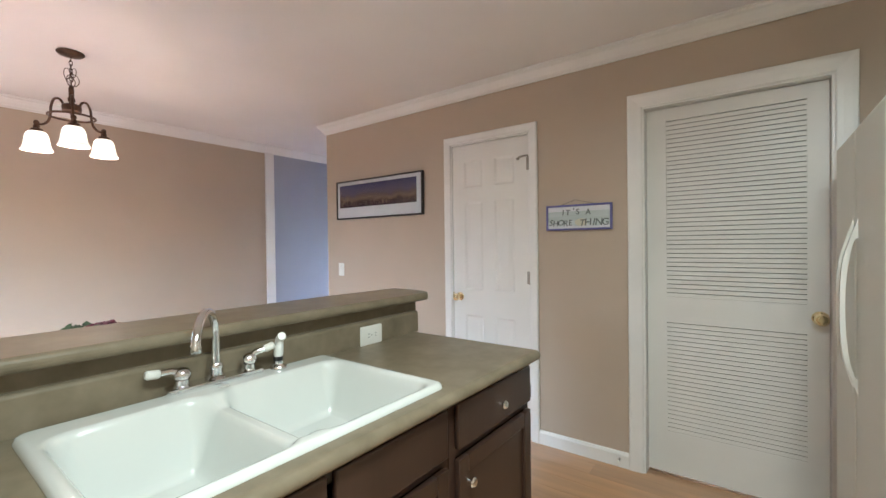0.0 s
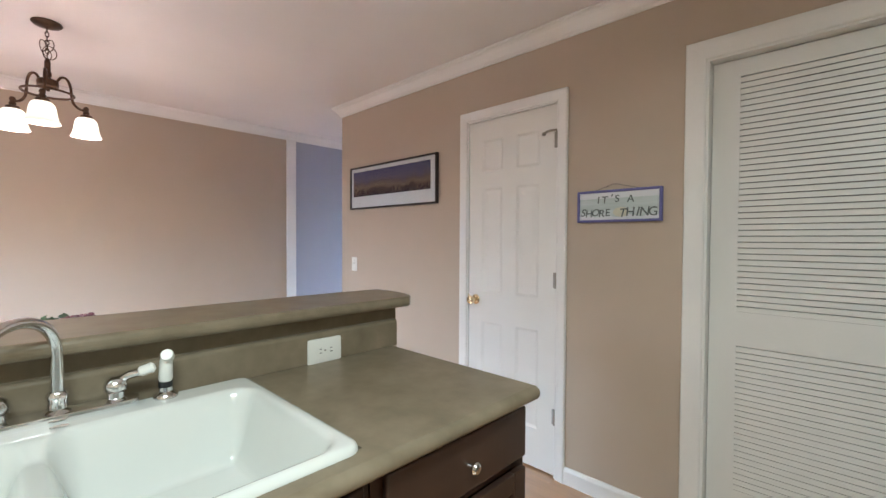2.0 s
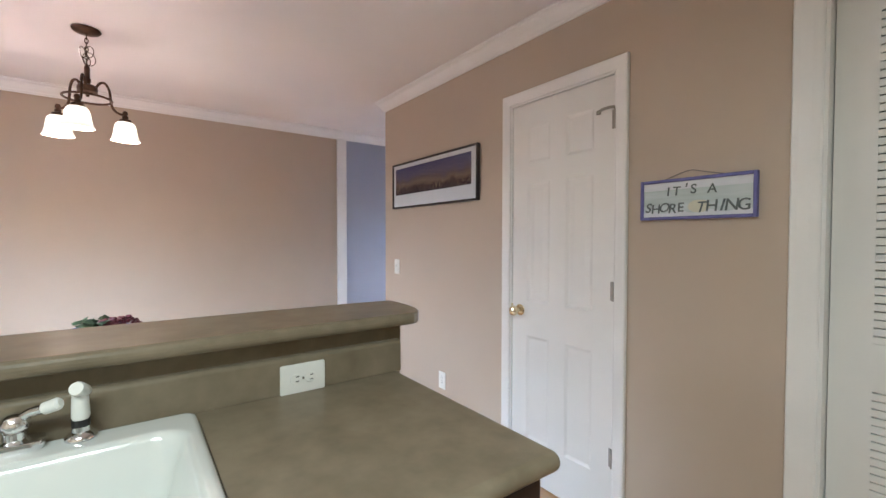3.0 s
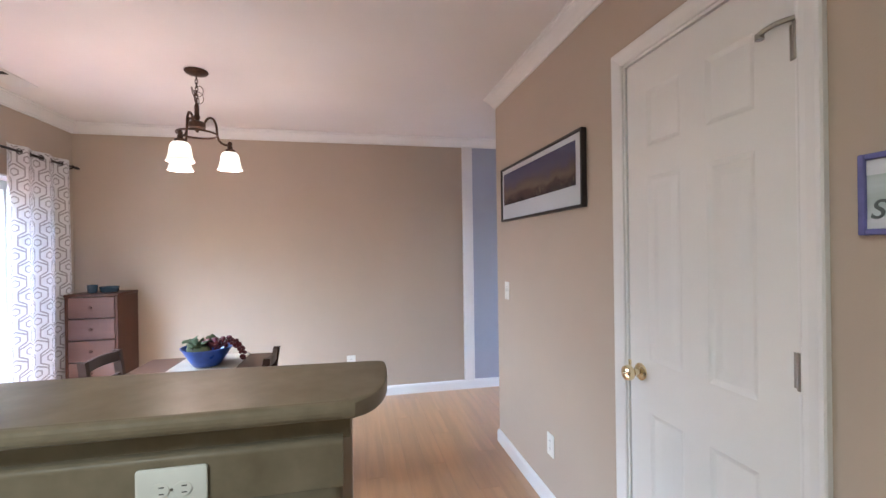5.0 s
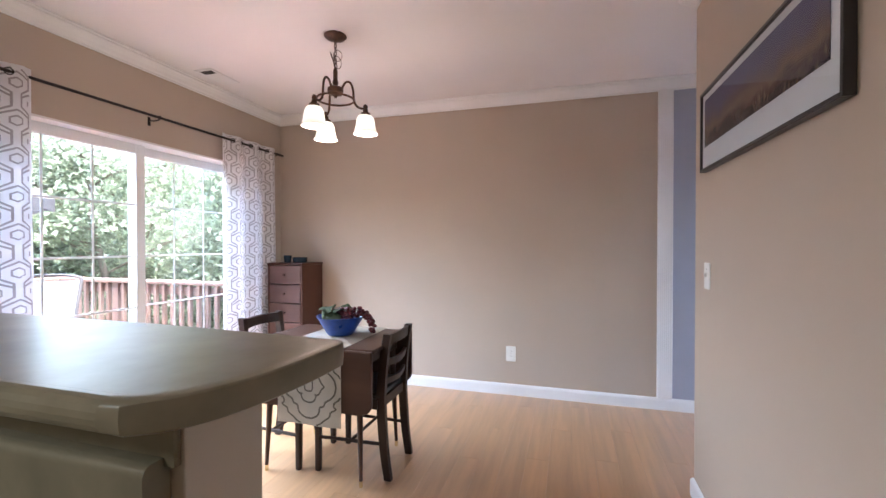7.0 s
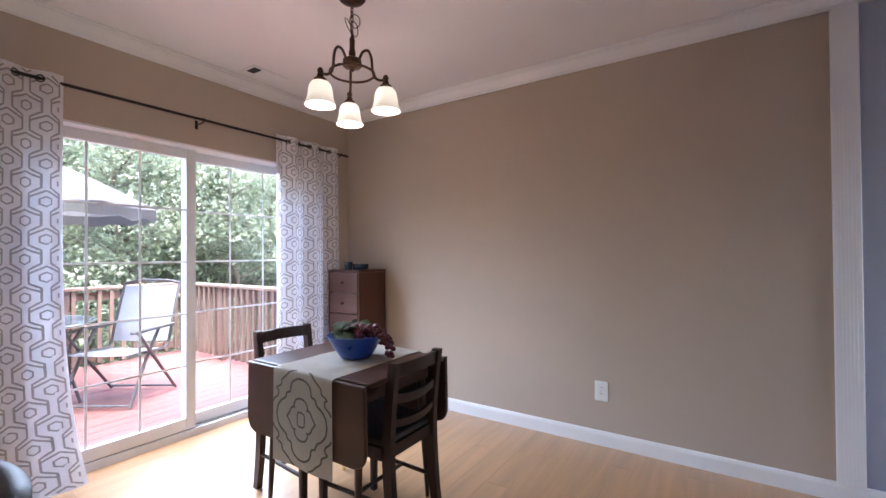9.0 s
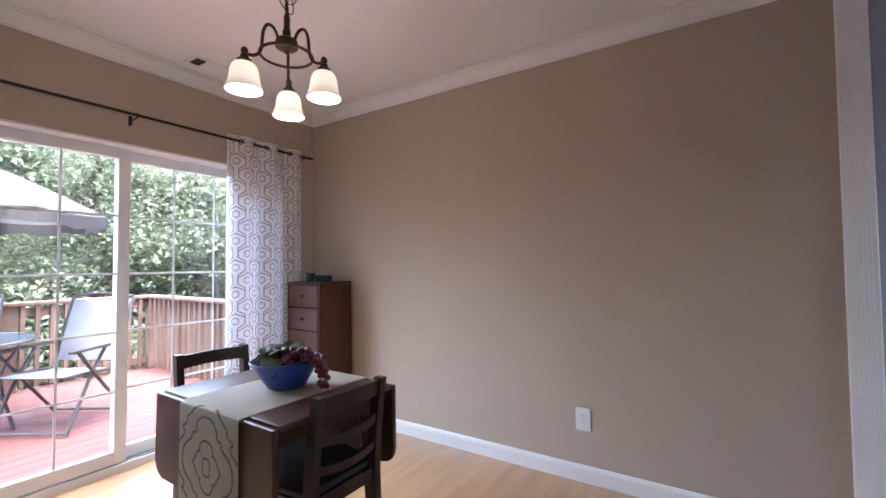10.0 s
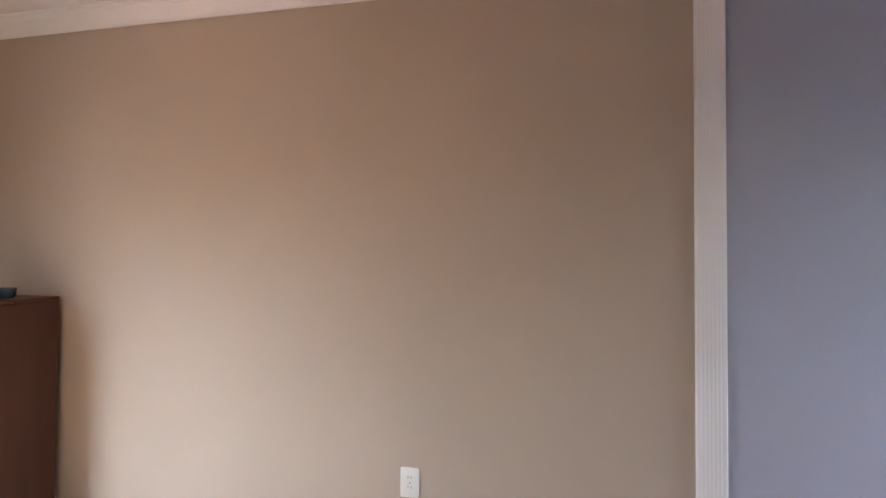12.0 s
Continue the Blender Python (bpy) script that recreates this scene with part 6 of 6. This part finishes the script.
def patio_table():
    c = (-0.57, 0.10)
    t = thing("patio_table", (*c, DZ), "round glass patio table with grey tube legs", "table")
    z = DZ + 0.70
    part("glass_top", lathe(bmesh.new(), [(0, 0), (0.50, 0), (0.505, 0.003), (0.50, 0.006), (0, 0.006)], (*c, z), 40), TABLEGLASS, t)
    part("rim", tube(bmesh.new(), [(c[0] + 0.510 * math.cos(a), c[1] + 0.510 * math.sin(a), z) for a in (2 * math.pi * i / 48 for i in range(48))], 0.009, 8, closed=True), STEEL, t)
    for k in range(4):
        a = radians(45 + 90 * k)
        part("leg", tube(bmesh.new(), bezier([(c[0] + 0.50 * math.cos(a), c[1] + 0.50 * math.sin(a), z - 0.01), (c[0] + 0.36 * math.cos(a), c[1] + 0.36 * math.sin(a), z - 0.28), (c[0] + 0.46 * math.cos(a), c[1] + 0.46 * math.sin(a), DZ + 0.012)], 12), 0.013, 8), TUBE, t)
    u = thing("patio_umbrella", (*c, DZ), "open pale grey patio umbrella standing through the table", "umbrella")
    part("pole", tube(bmesh.new(), [(*c, DZ), (*c, 2.12)], 0.019, 12), TUBE, u)
    part("base", lathe(bmesh.new(), [(0, 0.0), (0.22, 0), (0.22, 0.03), (0.06, 0.07), (0.03, 0.12), (0, 0.12)], (*c, DZ), 24), TUBE, u)
    bm = bmesh.new()
    R, n = 0.97, 8
    apex, rimz = 2.10, 1.64
    rows = []
    for i in range(9):
        f = i / 8
        row = []
        for k in range(n * 4):
            a = 2 * math.pi * k / (n * 4)
            sag = 1 - 0.075 * f * math.sin(math.pi * (k % 4) / 4)
            rr = R * f * sag
            zz = apex - (apex - rimz) * (f ** 1.25) - 0.02 * f * math.sin(math.pi * (k % 4) / 4)
            row.append(bm.verts.new((c[0] + rr * math.cos(a + 0.3), c[1] + rr * math.sin(a + 0.3), zz)) if i else None)
        rows.append(row)
    top = bm.verts.new((*c, apex))
    m_ = n * 4
    for k in range(m_):
        bm.faces.new((top, rows[1][k], rows[1][(k + 1) % m_]))
        for i in range(1, 8):
            bm.faces.new((rows[i][k], rows[i + 1][k], rows[i + 1][(k + 1) % m_], rows[i][(k + 1) % m_]))
    val = [bm.verts.new(v.co + Vector((0, 0, -0.10 - 0.015 * math.cos(k * math.pi)))) for k, v in enumerate(rows[8])]
    for k in range(m_):
        bm.faces.new((rows[8][k], val[k], val[(k + 1) % m_], rows[8][(k + 1) % m_]))
    bmesh.ops.solidify(bm, geom=bm.faces[:], thickness=0.002)
    part("canopy", bm, CANVAS, u, "pale grey canvas canopy with valance")
    for k in range(n):
        a = 2 * math.pi * k / n + 0.3
        rib = part("rib", tube(bmesh.new(), [(c[0] + 0.03 * math.cos(a), c[1] + 0.03 * math.sin(a), apex - 0.03), (c[0] + 0.6 * math.cos(a), c[1] + 0.6 * math.sin(a), apex - 0.28), (c[0] + 0.95 * math.cos(a), c[1] + 0.95 * math.sin(a), rimz - 0.015)], 0.006, 6), TUBE, u)
        part("strut", tube(bmesh.new(), [(c[0] + 0.025 * math.cos(a), c[1] + 0.025 * math.sin(a), 1.72), (c[0] + 0.6 * math.cos(a), c[1] + 0.6 * math.sin(a), apex - 0.29)], 0.005, 6), TUBE, rib)


patio_table()


# ---- trees ----
def leaf_cloud(rnd, centres, per, spread, size):
    """Many small folded leaves scattered round the given centres."""
    k = len(centres) * per
    r = np.random.RandomState(rnd.randrange(10 ** 6))
    C = np.repeat(np.array([tuple(c) for c in centres]), per, axis=0)
    P = C + np.clip(r.normal(0, 1, (k, 3)), -2.2, 2.2) * spread
    yaw, pit = r.uniform(0, 2 * np.pi, k), r.normal(-0.35, 0.55, k)
    L = size * r.uniform(0.6, 1.35, k)
    d = np.stack([np.cos(yaw) * np.cos(pit), np.sin(yaw) * np.cos(pit), np.sin(pit)], 1)
    roll = r.uniform(-0.7, 0.7, k)
    s0 = np.stack([-np.sin(yaw), np.cos(yaw), np.zeros(k)], 1)
    s = s0 * np.cos(roll)[:, None] + np.cross(d, s0) * np.sin(roll)[:, None]
    u = np.cross(d, s)
    W = (L * 0.30)[:, None]
    L = L[:, None]
    a, b = P, P + d * L
    m = P + d * L * 0.45
    l_, r_ = m + s * W + u * W * 0.35, m - s * W + u * W * 0.35
    V = np.stack([a, l_, b, r_], 1).reshape(-1, 3)
    base = np.arange(k) * 4
    F = np.concatenate([np.stack([base, base + 1, base + 2], 1), np.stack([base, base + 2, base + 3], 1)])
    return V, F


def tree(x, y, h, spread, seed, leaves, size=0.10, low=0.15):
    rnd = random.Random(seed)
    t = thing("tree", (x, y, -1.2), "leafy green broadleaf tree beyond the deck", "tree", "trees beyond the deck", local=True)
    bm = bmesh.new()
    trunk = bezier([(0, 0, 0), (rnd.uniform(-.15, .15), rnd.uniform(-.15, .15), h * 0.35), (rnd.uniform(-.3, .3), rnd.uniform(-.3, .3), h * 0.7), (rnd.uniform(-.3, .3), rnd.uniform(-.3, .3), h * 0.97)], 18)
    tube(bm, trunk, [0.11 * h / 6 * (1 - 0.85 * i / (len(trunk) - 1)) for i in range(len(trunk))], 10)
    tips = []
    nb = 26
    for k in range(nb):
        f = low + (0.95 - low) * (k + rnd.random()) / nb
        p = trunk[int(f * (len(trunk) - 1))]
        a = rnd.uniform(0, 2 * math.pi)
        ln = spread * (0.55 + 0.6 * rnd.random()) * (1.15 - 0.75 * f)
        d = Vector((math.cos(a), math.sin(a), rnd.uniform(0.1, 0.7)))
        q = [p, p + d * ln * 0.45, p + d * ln * 0.8 + Vector((0, 0, -0.05 * ln)), p + d * ln + Vector((0, 0, -0.15 * ln))]
        line = bezier(q, 8)
        tube(bm, line, [0.028 * h / 6 * (1 - 0.8 * i / (len(line) - 1)) for i in range(len(line))], 5)
        for _ in range(9):
            c = line[rnd.randrange(2, len(line))] + Vector((rnd.gauss(0, 0.25), rnd.gauss(0, 0.25), rnd.gauss(0, 0.22))) * spread * 0.42
            tips.append(c)
            if rnd.random() < 0.4:
                tube(bm, [line[len(line) // 2], c], [0.010, 0.004], 4)
    part("trunk", bm, BARK, t, "grey-brown trunk and limbs")
    V, F = leaf_cloud(rnd, tips, max(1, leaves // len(tips)), 0.20 * spread / 1.6, size)
    me = bpy.data.meshes.new("crown")
    me.from_pydata(V.tolist(), [], F.tolist())
    me.materials.append(LEAF)
    ob = new("crown", me)
    ob.parent = t
    return t


spots = [(-4.6, -3.4, 4.6, 1.8), (-2.9, -4.4, 5.2, 2.0), (-1.1, -3.8, 4.7, 1.8), (0.7, -4.2, 5.0, 1.9), (-6.6, -4.8, 5.6, 2.2), (-6.2, -1.4, 4.6, 1.8), (-3.9, -6.8, 6.2, 2.4), (-1.6, -7.2, 6.3, 2.4), (1.6, -7.0, 6.0, 2.3), (-8.6, -2.6, 5.8, 2.2), (3.0, -4.4, 4.8, 1.9), (-8.4, -7.4, 6.8, 2.7)]
for i, (x, y, h, sp) in enumerate(spots):
    tree(x, y, h, sp, 11 + i, 11000, 0.105 + 0.03 * (i > 4), 0.10)

# understorey and far woods: too many to count
for name, zone, n, per, size, label in (("understorey", ((-9, 4), (-5.5, -2.2), (-1.2, 0.3)), 420, 26, 0.12, "low green undergrowth below the deck"), ("far_woods", ((-26, 14), (-20, -11), (-1.2, 6.5)), 620, 46, 0.42, "dense green woods in the distance")):
    rnd = random.Random(name)
    cs = [Vector((rnd.uniform(*zone[0]), rnd.uniform(*zone[1]), rnd.uniform(*zone[2]))) for _ in range(n)]
    V, F = leaf_cloud(rnd, cs, per, 0.30 if name == "understorey" else 0.9, size)
    me = bpy.data.meshes.new(name)
    me.from_pydata(V.tolist(), [], F.tolist())
    me.materials.append(LEAF)
    tagged(new(name, me), label, "foliage", kind="stuff")


# ---- deck boards and floor planks ----
y = DY0
bw = 0.138
while y + bw < DY1 + 0.01:
    me = mesh_of("deck_board", B((DX0, y, DZ - 0.03, DX1, y + bw - 0.006, DZ), bevel=0.003, seg=1), DECK)
    piece("deck_board", me, Matrix.Identity(4), deck)
    y += bw

floor = tagged(new("floor"), "light oak plank floor", "floor", kind="structure")
OFF[floor] = Matrix.Identity(4)
PW, PL = 0.127, 1.22
plank = {}


def plank_mesh(l):
    key = round(l, 3)
    if key not in plank:
        plank[key] = mesh_of("plank", B((0, 0, -0.006, key - 0.0004, PW - 0.0004, 0.0), bevel=0.0004, seg=1), OAK)
    return plank[key]


rnd = random.Random(2)
rest = []
y = SY - 0.085
row = 0
while y < HY:
    x = WX - (row * 0.437) % PL
    x1 = EX if y < WY else -1.167
    while x < x1:
        a, b = max(x, WX), min(x + PL, x1)
        near = a < 2.4 and y < WY + 0.3
        if b - a > 0.02 and y + PW < HY:
            if near:
                piece("plank", plank_mesh(b - a), Matrix.Translation((a, y, 0)), floor)
            else:
                rest.append((a, y, -0.006, b - 0.0008, y + PW - 0.0008, 0.0))
        x += PL
    y += PW
    row += 1
tagged(new("far_planks", mesh_of("far_planks", B(*rest), OAK)), "", "", "", "stuff").parent = floor
